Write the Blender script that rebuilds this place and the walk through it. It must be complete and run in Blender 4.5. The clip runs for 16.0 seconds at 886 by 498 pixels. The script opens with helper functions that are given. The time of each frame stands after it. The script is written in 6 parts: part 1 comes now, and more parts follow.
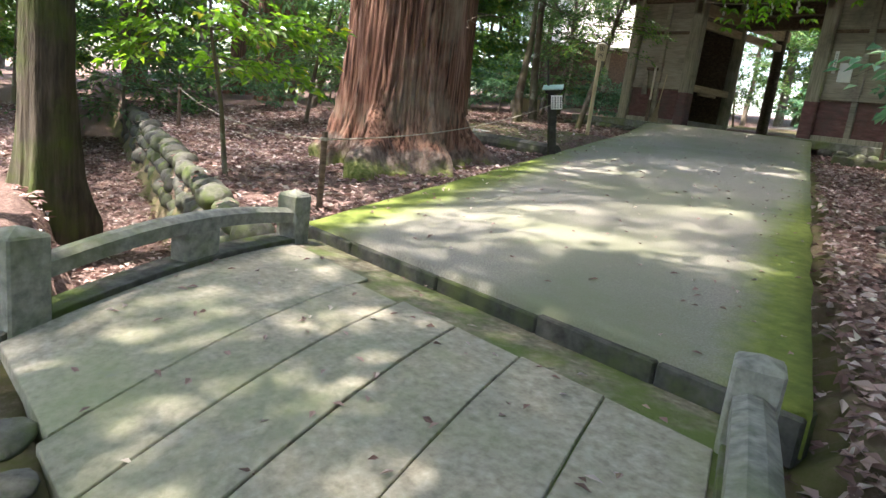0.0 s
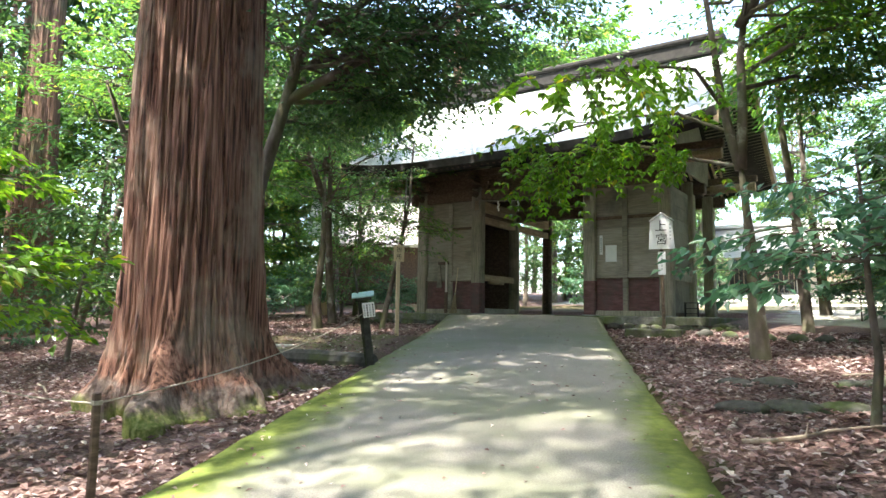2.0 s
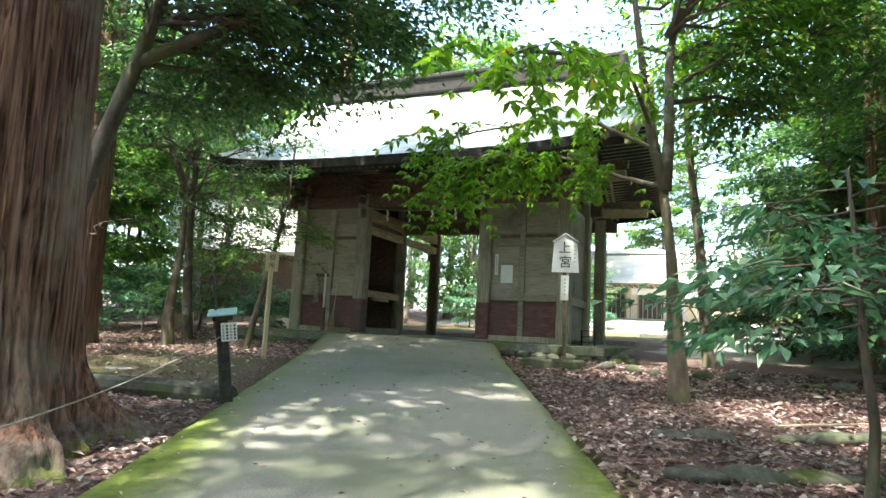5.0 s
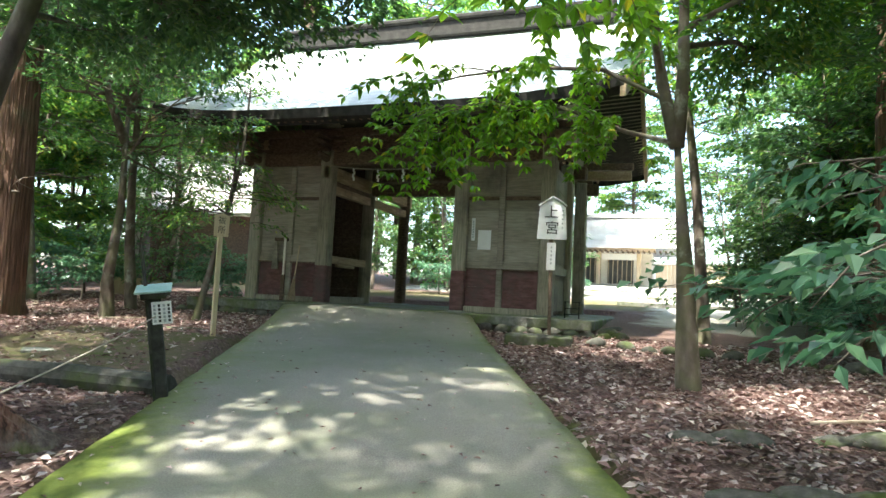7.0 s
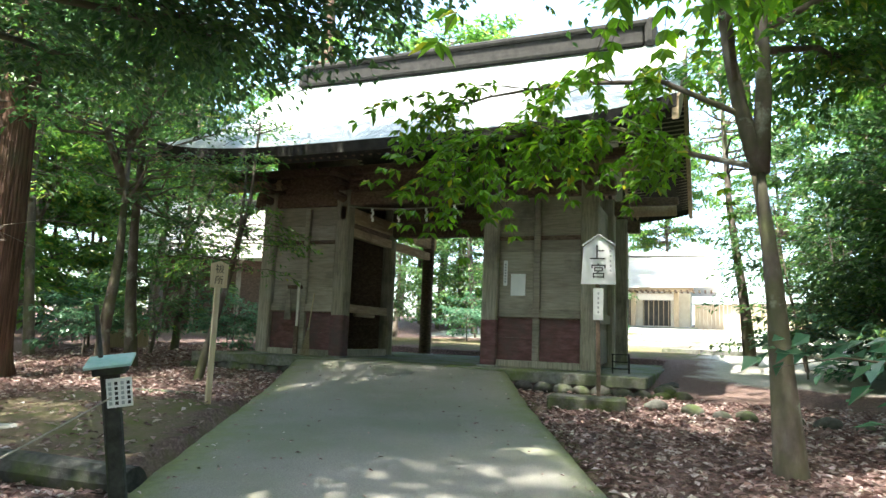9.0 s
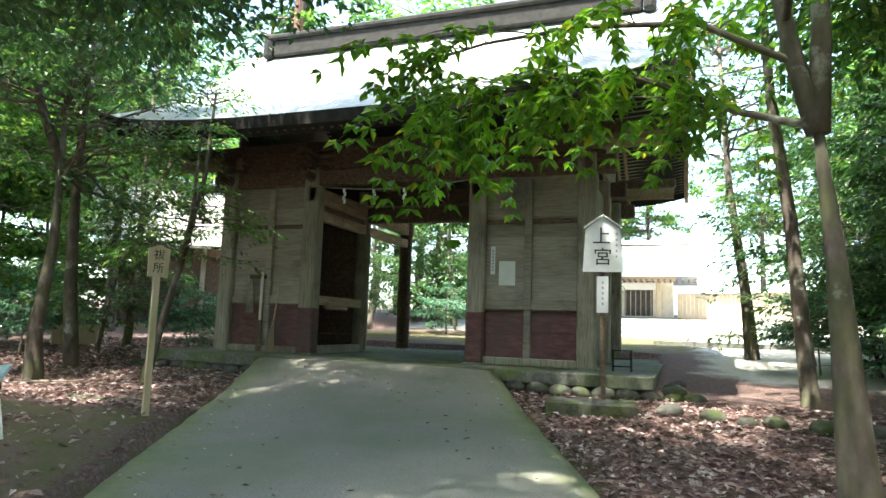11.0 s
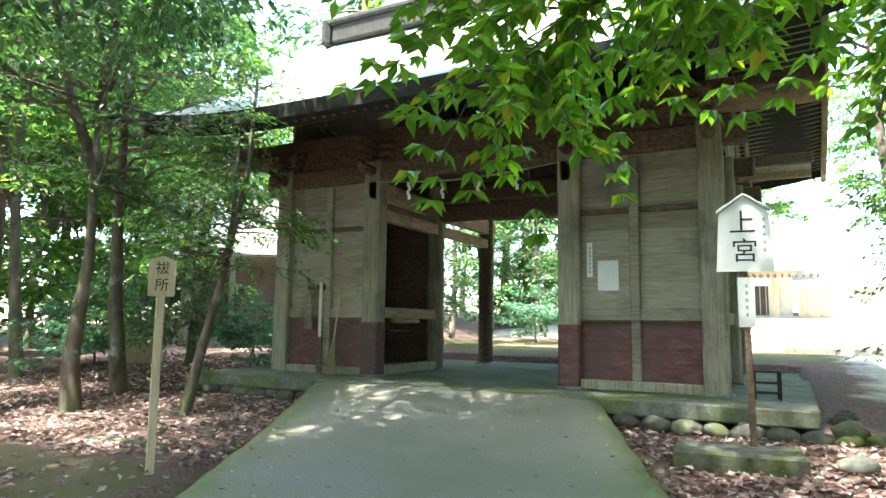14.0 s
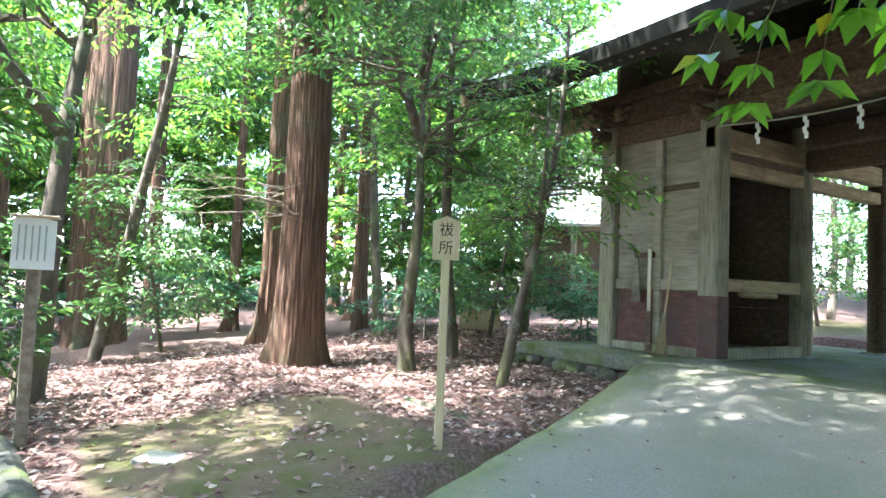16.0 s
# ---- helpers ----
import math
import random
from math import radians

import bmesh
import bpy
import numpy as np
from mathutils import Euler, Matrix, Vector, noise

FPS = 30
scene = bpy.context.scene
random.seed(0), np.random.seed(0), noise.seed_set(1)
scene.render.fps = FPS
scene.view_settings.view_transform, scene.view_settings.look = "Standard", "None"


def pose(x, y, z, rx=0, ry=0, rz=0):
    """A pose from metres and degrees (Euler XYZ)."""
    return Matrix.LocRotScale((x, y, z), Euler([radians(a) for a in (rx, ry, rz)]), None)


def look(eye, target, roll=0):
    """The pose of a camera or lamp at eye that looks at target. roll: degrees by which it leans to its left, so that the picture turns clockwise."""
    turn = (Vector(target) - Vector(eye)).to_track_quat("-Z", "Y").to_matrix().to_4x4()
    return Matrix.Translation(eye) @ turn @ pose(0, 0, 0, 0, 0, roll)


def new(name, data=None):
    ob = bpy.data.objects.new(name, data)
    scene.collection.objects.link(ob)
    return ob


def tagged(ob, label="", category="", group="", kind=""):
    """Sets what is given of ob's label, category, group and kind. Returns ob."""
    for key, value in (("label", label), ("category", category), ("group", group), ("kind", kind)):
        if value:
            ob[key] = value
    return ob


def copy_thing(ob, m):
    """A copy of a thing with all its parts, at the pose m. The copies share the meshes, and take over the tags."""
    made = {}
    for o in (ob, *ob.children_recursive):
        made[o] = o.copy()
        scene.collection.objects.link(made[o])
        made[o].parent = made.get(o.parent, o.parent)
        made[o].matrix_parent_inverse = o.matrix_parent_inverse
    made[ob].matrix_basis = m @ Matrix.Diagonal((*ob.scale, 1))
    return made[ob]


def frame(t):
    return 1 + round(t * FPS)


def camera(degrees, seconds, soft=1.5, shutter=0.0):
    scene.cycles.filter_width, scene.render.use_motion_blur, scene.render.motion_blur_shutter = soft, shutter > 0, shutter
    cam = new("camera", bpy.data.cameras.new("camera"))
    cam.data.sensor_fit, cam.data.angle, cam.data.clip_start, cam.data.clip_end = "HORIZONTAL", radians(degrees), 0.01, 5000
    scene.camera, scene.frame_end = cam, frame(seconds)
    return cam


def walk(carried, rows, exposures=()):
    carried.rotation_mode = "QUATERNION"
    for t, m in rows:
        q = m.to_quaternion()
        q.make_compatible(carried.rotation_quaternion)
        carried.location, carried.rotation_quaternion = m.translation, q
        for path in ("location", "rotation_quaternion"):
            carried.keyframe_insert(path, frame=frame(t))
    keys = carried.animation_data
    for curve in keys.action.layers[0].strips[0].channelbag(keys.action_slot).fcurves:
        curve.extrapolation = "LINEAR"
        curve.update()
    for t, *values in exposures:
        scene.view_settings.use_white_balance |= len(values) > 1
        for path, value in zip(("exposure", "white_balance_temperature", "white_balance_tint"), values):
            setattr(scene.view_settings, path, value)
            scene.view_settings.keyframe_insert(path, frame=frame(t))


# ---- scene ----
cam = camera(68.4, 16.0)
PATH = [
    (0, (8.901, -16.15, -0.233), (7.381, -14.924, -0.663), 7.2),
    (0.5, (8.683, -15.982, -0.184), (7.216, -14.637, -0.376), 5.4),
    (1, (8.419, -15.944, -0.097), (7.152, -14.398, -0.124), 3.8),
    (1.5, (8.17, -15.884, -0.072), (7.025, -14.244, -0.03), 1.8),
    (2, (7.939, -15.719, -0.032), (6.816, -14.076, 0.168), 0.9),
    (2.5, (7.716, -15.631, -0.026), (6.629, -13.98, 0.276), 0.4),
    (3, (7.517, -15.563, 0.005), (6.719, -13.742, 0.219), 0.1),
    (3.5, (7.319, -15.179, 0.006), (6.64, -13.308, 0.199), 1.3),
    (4, (7.14, -14.856, 0.133), (6.317, -13.05, 0.382), 1.9),
    (4.2, (7.06, -14.733, 0.147), (6.227, -12.932, 0.397), 2.0),
    (6.3, (6.556, -13.779, 0.151), (5.859, -11.922, 0.404), 4.8),
    (6.5, (6.448, -13.603, 0.158), (5.709, -11.758, 0.377), 4.9),
    (7, (6.2, -13.275, 0.332), (5.514, -11.402, 0.473), 3.0),
    (7.5, (6.085, -12.95, 0.384), (5.403, -11.074, 0.508), 1.6),
    (8, (5.973, -12.641, 0.456), (5.227, -10.792, 0.617), 0.9),
    (8.5, (5.794, -12.304, 0.479), (5.028, -10.467, 0.681), 2.0),
    (9, (5.636, -11.977, 0.55), (4.879, -10.144, 0.811), 2.3),
    (9.5, (5.523, -11.565, 0.569), (4.765, -9.731, 0.819), 2.1),
    (9.7, (5.469, -11.432, 0.603), (4.709, -9.596, 0.831), 2.1),
    (11.8, (4.834, -10.382, 0.636), (4.18, -8.507, 0.872), 1.8),
    (12, (4.789, -10.267, 0.652), (4.117, -8.397, 0.881), 1.5),
    (12.5, (4.656, -9.994, 0.698), (3.979, -8.128, 0.941), 0.7),
    (13, (4.614, -9.65, 0.742), (3.909, -7.795, 0.994), -0.5),
    (13.5, (4.552, -9.306, 0.786), (3.626, -7.549, 1.016), 0.6),
    (14, (4.43, -8.938, 0.842), (3.499, -7.183, 1.074), 0.8),
    (14.5, (4.381, -8.602, 0.849), (3.374, -6.892, 1.089), 0.9),
    (15, (4.346, -8.296, 0.853), (2.944, -6.893, 1.108), 2.7),
    (15.5, (4.162, -8.017, 0.821), (2.566, -6.826, 1.012), 2.9),
    (16, (4.042, -7.795, 0.833), (2.342, -6.749, 0.952), 2.4),
]
walk(cam, [(t, look(eye, target, roll)) for t, eye, target, roll in PATH], [(0.0, 2.95, 6650.0, 14.0), (2.5, 3.1, 6500.0, 8.0), (4.0, 3.15, 6500.0, 3.0), (8.0, 3.05, 6420.0, 4.0), (12.5, 3.15, 6350.0, 5.0), (14.5, 4.0, 6250.0, 1.0), (16.0, 4.2, 5750.0, 7.0)])

# ---- light ----
SUN_DIR = Vector((-0.135, -0.40, 1.0)).normalized()
sun_el = math.asin(SUN_DIR.z)
sun_az = math.atan2(SUN_DIR.x, SUN_DIR.y)
world = bpy.data.worlds.new("world")
scene.world = world
world.use_nodes = True
wn = world.node_tree.nodes
sky = wn.new("ShaderNodeTexSky")
sky.sky_type = "NISHITA"
sky.sun_disc = False
sky.sun_elevation = sun_el
sky.sun_rotation = sun_az
sky.air_density, sky.dust_density = 1.0, 2.5
wn["Background"].inputs[1].default_value = 0.15
world.node_tree.links.new(sky.outputs[0], wn["Background"].inputs[0])
sun_lamp = bpy.data.lights.new("sun", "SUN")
sun_lamp.energy = 2.9
sun_lamp.angle = radians(0.8)
sun_lamp.color = (1.0, 0.94, 0.84)
new("sun", sun_lamp).matrix_world = look(SUN_DIR * 60, (0, 0, 0))

# ---- materials ----
def nodes_of(name):
    m = bpy.data.materials.new(name)
    m.use_nodes = True
    nt = m.node_tree
    return m, nt, nt.nodes, nt.links, nt.nodes["Principled BSDF"]


def ramp(nt, fac, stops):
    r = nt.nodes.new("ShaderNodeValToRGB")
    e = r.color_ramp.elements
    while len(e) < len(stops):
        e.new(0.5)
    for el, (p, c) in zip(e, stops):
        el.position, el.color = p, (*c, 1)
    nt.links.new(fac, r.inputs[0])
    return r.outputs[0]


def noise_tex(nt, vec, scale, detail=6, rough=0.6):
    n = nt.nodes.new("ShaderNodeTexNoise")
    n.inputs["Scale"].default_value, n.inputs["Detail"].default_value, n.inputs["Roughness"].default_value = scale, detail, rough
    nt.links.new(vec, n.inputs["Vector"])
    return n.outputs[0]


def stretched(nt, stretch):
    g = nt.nodes.new("ShaderNodeNewGeometry")
    mp = nt.nodes.new("ShaderNodeMapping")
    mp.inputs["Scale"].default_value = stretch
    nt.links.new(g.outputs["Position"], mp.inputs[0])
    return mp.outputs[0]


def mixed(nt, fac, a, b):
    mx = nt.nodes.new("ShaderNodeMix")
    mx.data_type = "RGBA"
    for sock, v in ((mx.inputs[0], fac), (mx.inputs[6], a), (mx.inputs[7], b)):
        if isinstance(v, tuple):
            sock.default_value = (*v, 1)
        elif isinstance(v, float):
            sock.default_value = v
        else:
            nt.links.new(v, sock)
    return mx.outputs[2]


def fac_ramp(nt, fac, lo, hi):
    return ramp(nt, fac, [(lo, (0, 0, 0)), (hi, (1, 1, 1))])


def bumped(nt, bsdf, height, strength, dist=0.02):
    b = nt.nodes.new("ShaderNodeBump")
    b.inputs["Strength"].default_value, b.inputs["Distance"].default_value = strength, dist
    nt.links.new(height, b.inputs["Height"])
    nt.links.new(b.outputs[0], bsdf.inputs["Normal"])


def mat(name, stops, scale, rough=0.85, bump=0.4, stretch=(1, 1, 1), over=None, metal=0.0, spec=0.3, piece=0.0, dist=0.02):
    """stops: ramp of the fine grain; over: (colour, scale, lo, hi) of the wear laid over it; piece: how far single pieces differ."""
    m, nt, n, l, b = nodes_of(name)
    v = stretched(nt, stretch)
    f = noise_tex(nt, v, scale)
    col = ramp(nt, f, stops)
    if over:
        for c, s, lo, hi in over:
            col = mixed(nt, fac_ramp(nt, noise_tex(nt, stretched(nt, (1, 1, 1)), s, 5, 0.65), lo, hi), col, c)
    if piece:
        oi = n.new("ShaderNodeObjectInfo")
        hs = n.new("ShaderNodeHueSaturation")
        mr = n.new("ShaderNodeMapRange")
        mr.inputs[3].default_value, mr.inputs[4].default_value = 1 - piece, 1 + piece
        l.new(oi.outputs["Random"], mr.inputs[0])
        l.new(mr.outputs[0], hs.inputs["Value"])
        l.new(col, hs.inputs["Color"])
        col = hs.outputs[0]
    l.new(col, b.inputs["Base Color"])
    b.inputs["Roughness"].default_value, b.inputs["Metallic"].default_value = rough, metal
    b.inputs["Specular IOR Level"].default_value = spec
    if bump:
        bumped(nt, b, f, bump, dist)
    return m


def leaf_mat(name, stops, gloss=0.35, through_light=0.45):
    m, nt, n, l, b = nodes_of(name)
    g = n.new("ShaderNodeNewGeometry")
    col = ramp(nt, g.outputs["Random Per Island"], stops)
    l.new(col, b.inputs["Base Color"])
    b.inputs["Roughness"].default_value = gloss
    b.inputs["Specular IOR Level"].default_value = 0.45
    tr = n.new("ShaderNodeBsdfTranslucent")
    hs = n.new("ShaderNodeHueSaturation")
    hs.inputs["Saturation"].default_value, hs.inputs["Value"].default_value, hs.inputs["Hue"].default_value = 1.15, 1.7, 0.488
    l.new(col, hs.inputs["Color"])
    l.new(hs.outputs[0], tr.inputs[0])
    mx = n.new("ShaderNodeMixShader")
    mx.inputs[0].default_value = through_light
    l.new(b.outputs[0], mx.inputs[1])
    l.new(tr.outputs[0], mx.inputs[2])
    l.new(mx.outputs[0], n["Material Output"].inputs[0])
    return m


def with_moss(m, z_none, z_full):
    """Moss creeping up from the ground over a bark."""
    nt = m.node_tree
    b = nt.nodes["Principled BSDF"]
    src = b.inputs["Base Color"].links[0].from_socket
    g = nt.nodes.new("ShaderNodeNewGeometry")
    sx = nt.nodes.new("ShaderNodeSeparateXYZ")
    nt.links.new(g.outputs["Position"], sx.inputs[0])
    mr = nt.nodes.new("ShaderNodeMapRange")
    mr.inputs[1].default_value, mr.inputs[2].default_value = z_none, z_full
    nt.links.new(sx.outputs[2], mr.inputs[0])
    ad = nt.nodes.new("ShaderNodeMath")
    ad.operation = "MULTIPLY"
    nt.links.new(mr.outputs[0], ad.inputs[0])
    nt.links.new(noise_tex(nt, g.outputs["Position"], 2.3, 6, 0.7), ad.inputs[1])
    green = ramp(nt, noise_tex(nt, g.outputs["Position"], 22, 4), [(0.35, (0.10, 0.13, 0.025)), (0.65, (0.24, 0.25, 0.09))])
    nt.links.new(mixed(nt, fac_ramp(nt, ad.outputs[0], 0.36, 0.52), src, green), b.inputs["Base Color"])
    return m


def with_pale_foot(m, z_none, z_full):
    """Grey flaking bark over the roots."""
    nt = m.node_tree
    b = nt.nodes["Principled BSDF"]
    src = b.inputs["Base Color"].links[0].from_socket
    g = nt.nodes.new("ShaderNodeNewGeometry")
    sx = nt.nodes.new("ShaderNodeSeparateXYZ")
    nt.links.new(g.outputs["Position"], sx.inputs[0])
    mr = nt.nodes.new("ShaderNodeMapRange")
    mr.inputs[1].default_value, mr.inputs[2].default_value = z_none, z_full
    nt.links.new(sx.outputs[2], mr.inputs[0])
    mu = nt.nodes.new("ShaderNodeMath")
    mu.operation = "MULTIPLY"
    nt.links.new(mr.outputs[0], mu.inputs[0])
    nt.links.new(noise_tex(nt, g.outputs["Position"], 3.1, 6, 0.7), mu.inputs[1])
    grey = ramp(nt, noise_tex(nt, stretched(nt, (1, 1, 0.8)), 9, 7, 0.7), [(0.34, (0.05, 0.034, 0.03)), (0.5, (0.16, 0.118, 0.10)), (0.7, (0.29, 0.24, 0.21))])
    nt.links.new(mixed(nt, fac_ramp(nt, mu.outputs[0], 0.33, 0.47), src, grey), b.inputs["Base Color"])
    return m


M_STONE = mat("grey_stone", [(0.3, (0.14, 0.14, 0.125)), (0.55, (0.25, 0.25, 0.22)), (0.75, (0.34, 0.34, 0.3))], 18, 0.9, 0.5, over=[((0.13, 0.16, 0.06), 1.3, 0.5, 0.72), ((0.09, 0.09, 0.08), 4.0, 0.58, 0.8)], piece=0.12)
M_SLAB = mat("bridge_slab", [(0.3, (0.19, 0.175, 0.135)), (0.55, (0.29, 0.27, 0.215)), (0.75, (0.38, 0.355, 0.29))], 24, 0.9, 0.35, over=[((0.19, 0.22, 0.11), 0.9, 0.48, 0.75), ((0.17, 0.17, 0.15), 6.0, 0.6, 0.8)], piece=0.07)
M_MOSSY = mat("mossy_stone", [(0.3, (0.045, 0.043, 0.038)), (0.6, (0.10, 0.098, 0.085)), (0.8, (0.16, 0.158, 0.138))], 14, 0.95, 0.8, over=[((0.065, 0.088, 0.022), 2.2, 0.46, 0.66)], piece=0.2)
M_BED = mat("mossy_joint_earth", [(0.3, (0.09, 0.075, 0.05)), (0.55, (0.19, 0.17, 0.12)), (0.75, (0.30, 0.28, 0.21))], 20, 0.95, 0.8, over=[((0.085, 0.12, 0.03), 2.6, 0.42, 0.6)])
M_DARKSTONE = mat("dark_stone", [(0.3, (0.025, 0.025, 0.022)), (0.7, (0.08, 0.08, 0.07))], 12, 0.9, 0.7, over=[((0.06, 0.08, 0.02), 2.0, 0.5, 0.7)], piece=0.2)
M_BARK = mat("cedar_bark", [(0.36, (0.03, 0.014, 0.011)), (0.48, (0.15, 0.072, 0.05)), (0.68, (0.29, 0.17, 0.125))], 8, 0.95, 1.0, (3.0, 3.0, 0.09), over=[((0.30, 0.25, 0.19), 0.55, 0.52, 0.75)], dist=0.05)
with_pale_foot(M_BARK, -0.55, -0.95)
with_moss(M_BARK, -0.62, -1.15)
M_CEDAR = mat("cedar_trunk", [(0.3, (0.05, 0.035, 0.028)), (0.5, (0.15, 0.085, 0.06)), (0.72, (0.26, 0.16, 0.115))], 7, 0.95, 0.9, (3.5, 3.5, 0.2), over=[((0.12, 0.13, 0.08), 0.6, 0.52, 0.75)], dist=0.05)
# mossy bark, its colour darkened to carry the shade on the channel-bank trunk
M_DARKBARK = mat("dark_mossy_bark", [(0.3, (0.03, 0.026, 0.02)), (0.55, (0.075, 0.062, 0.046)), (0.75, (0.13, 0.11, 0.085))], 7, 0.95, 0.9, (2, 2, 0.3), over=[((0.07, 0.09, 0.025), 1.4, 0.45, 0.65)], dist=0.05)
M_TRUNK = mat("smooth_bark", [(0.3, (0.055, 0.045, 0.035)), (0.55, (0.13, 0.105, 0.085)), (0.75, (0.22, 0.2, 0.165))], 6, 0.9, 0.5, (1, 1, 0.5), over=[((0.30, 0.31, 0.26), 3.0, 0.60, 0.68), ((0.10, 0.11, 0.045), 0.9, 0.5, 0.7)])
M_WOOD = mat("weathered_board", [(0.3, (0.23, 0.205, 0.16)), (0.5, (0.31, 0.28, 0.22)), (0.72, (0.385, 0.35, 0.28))], 5, 0.9, 0.25, (0.6, 4, 6), over=[((0.10, 0.095, 0.08), 0.9, 0.5, 0.75)], piece=0.18)
M_POST = mat("weathered_post", [(0.3, (0.19, 0.17, 0.125)), (0.5, (0.31, 0.285, 0.215)), (0.72, (0.42, 0.385, 0.30))], 6, 0.9, 0.4, (5, 5, 0.4), over=[((0.11, 0.10, 0.08), 1.2, 0.5, 0.75)], piece=0.1)
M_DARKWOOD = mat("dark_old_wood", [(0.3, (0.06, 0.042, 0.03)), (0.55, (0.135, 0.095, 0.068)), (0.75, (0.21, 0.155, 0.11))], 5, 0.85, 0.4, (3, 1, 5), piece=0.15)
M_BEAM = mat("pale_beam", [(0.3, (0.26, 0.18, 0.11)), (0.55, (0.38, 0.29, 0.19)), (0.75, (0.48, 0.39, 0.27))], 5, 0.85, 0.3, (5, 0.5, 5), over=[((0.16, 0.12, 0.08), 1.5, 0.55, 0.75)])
M_RED = mat("worn_red_paint", [(0.3, (0.085, 0.042, 0.04)), (0.5, (0.14, 0.066, 0.063)), (0.75, (0.21, 0.12, 0.112))], 4, 0.8, 0.3, (1, 2, 3), over=[((0.10, 0.075, 0.068), 1.6, 0.48, 0.7)], piece=0.1)
M_ROOF = mat("roof_sheet", [(0.3, (0.36, 0.40, 0.39)), (0.6, (0.50, 0.53, 0.52)), (0.8, (0.60, 0.62, 0.61))], 2.2, 0.55, 0.1, (0.6, 3, 3), over=[((0.28, 0.31, 0.28), 0.8, 0.52, 0.8)], spec=0.4)
M_PLAT = mat("platform_stone", [(0.3, (0.10, 0.10, 0.085)), (0.55, (0.18, 0.178, 0.155)), (0.75, (0.26, 0.255, 0.225))], 16, 0.92, 0.5, over=[((0.085, 0.115, 0.03), 1.1, 0.42, 0.62), ((0.07, 0.07, 0.06), 3.5, 0.55, 0.8)])
# cream roof, lightened beyond the gate roof so that it reads as sunlit
M_HALLROOF = mat("pale_hall_roof", [(0.3, (0.58, 0.57, 0.53)), (0.7, (0.70, 0.69, 0.65))], 3, 0.6, 0.1, (0.6, 3, 3), over=[((0.5, 0.47, 0.42), 0.8, 0.55, 0.8)])
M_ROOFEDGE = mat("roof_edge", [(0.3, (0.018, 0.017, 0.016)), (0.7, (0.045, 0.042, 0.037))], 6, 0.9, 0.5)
M_WHITE = mat("white_paint", [(0.3, (0.70, 0.72, 0.71)), (0.7, (0.80, 0.81, 0.80))], 8, 0.6, 0.05, over=[((0.55, 0.57, 0.54), 3, 0.6, 0.85)])
M_PAPER = mat("paper", [(0.3, (0.74, 0.75, 0.73)), (0.7, (0.82, 0.82, 0.8))], 5, 0.7, 0.03)
M_INK = mat("black_ink", [(0.3, (0.012, 0.012, 0.012)), (0.7, (0.03, 0.03, 0.03))], 20, 0.6, 0.0)
M_GREYINK = mat("faded_ink", [(0.3, (0.30, 0.33, 0.33)), (0.7, (0.42, 0.45, 0.44))], 20, 0.7, 0.0)
M_NEWWOOD = mat("pale_sign_wood", [(0.3, (0.46, 0.36, 0.22)), (0.7, (0.60, 0.50, 0.34))], 6, 0.75, 0.15, (6, 6, 0.5))
M_TEAL = mat("teal_metal", [(0.3, (0.22, 0.40, 0.38)), (0.7, (0.40, 0.58, 0.55))], 7, 0.5, 0.1, over=[((0.55, 0.62, 0.6), 3, 0.5, 0.8)])
M_BLACKMETAL = mat("black_metal", [(0.3, (0.015, 0.015, 0.015)), (0.7, (0.05, 0.045, 0.04))], 15, 0.5, 0.1, metal=0.6)
M_ROPE = mat("rope", [(0.3, (0.22, 0.20, 0.16)), (0.7, (0.38, 0.35, 0.29))], 60, 0.95, 0.5)
M_TWIG = mat("dead_twig", [(0.3, (0.16, 0.12, 0.09)), (0.7, (0.36, 0.31, 0.25))], 12, 0.95, 0.3)
M_STRAW = mat("broom_straw", [(0.3, (0.20, 0.15, 0.09)), (0.7, (0.36, 0.29, 0.18))], 20, 0.95, 0.6, (6, 6, 0.5))
M_FENCE = mat("sunlit_fence_wood", [(0.3, (0.36, 0.28, 0.19)), (0.7, (0.52, 0.43, 0.31))], 5, 0.85, 0.2, (6, 6, 0.5), piece=0.12)
M_PLASTER = mat("hall_wall", [(0.3, (0.62, 0.57, 0.48)), (0.7, (0.74, 0.70, 0.62))], 3, 0.9, 0.1)
M_DARKGLASS = mat("dark_opening", [(0.3, (0.03, 0.03, 0.03)), (0.7, (0.07, 0.065, 0.06))], 4, 0.4, 0.0)
# darker, less translucent leaf; on over_tree and dark_bush it stands in for shade
LEAF_DARK = leaf_mat("dark_evergreen_leaf", [(0.0, (0.038, 0.090, 0.033)), (0.5, (0.068, 0.150, 0.053)), (0.9, (0.105, 0.210, 0.060)), (1.0, (0.180, 0.255, 0.060))], 0.4, 0.28)
LEAF_MID = leaf_mat("evergreen_leaf", [(0.0, (0.051, 0.123, 0.036)), (0.5, (0.087, 0.189, 0.051)), (0.9, (0.145, 0.261, 0.058)), (1.0, (0.290, 0.319, 0.072))], 0.32, 0.5)
LEAF_BRIGHT = leaf_mat("young_leaf", [(0.0, (0.075, 0.17, 0.028)), (0.5, (0.12, 0.245, 0.04)), (0.92, (0.165, 0.30, 0.05)), (1.0, (0.368, 0.345, 0.057))], 0.3, 0.55)
LEAF_BLUE = leaf_mat("bluish_leaf", [(0.0, (0.045, 0.112, 0.068)), (0.6, (0.083, 0.180, 0.105)), (1.0, (0.135, 0.240, 0.128))], 0.3, 0.4)
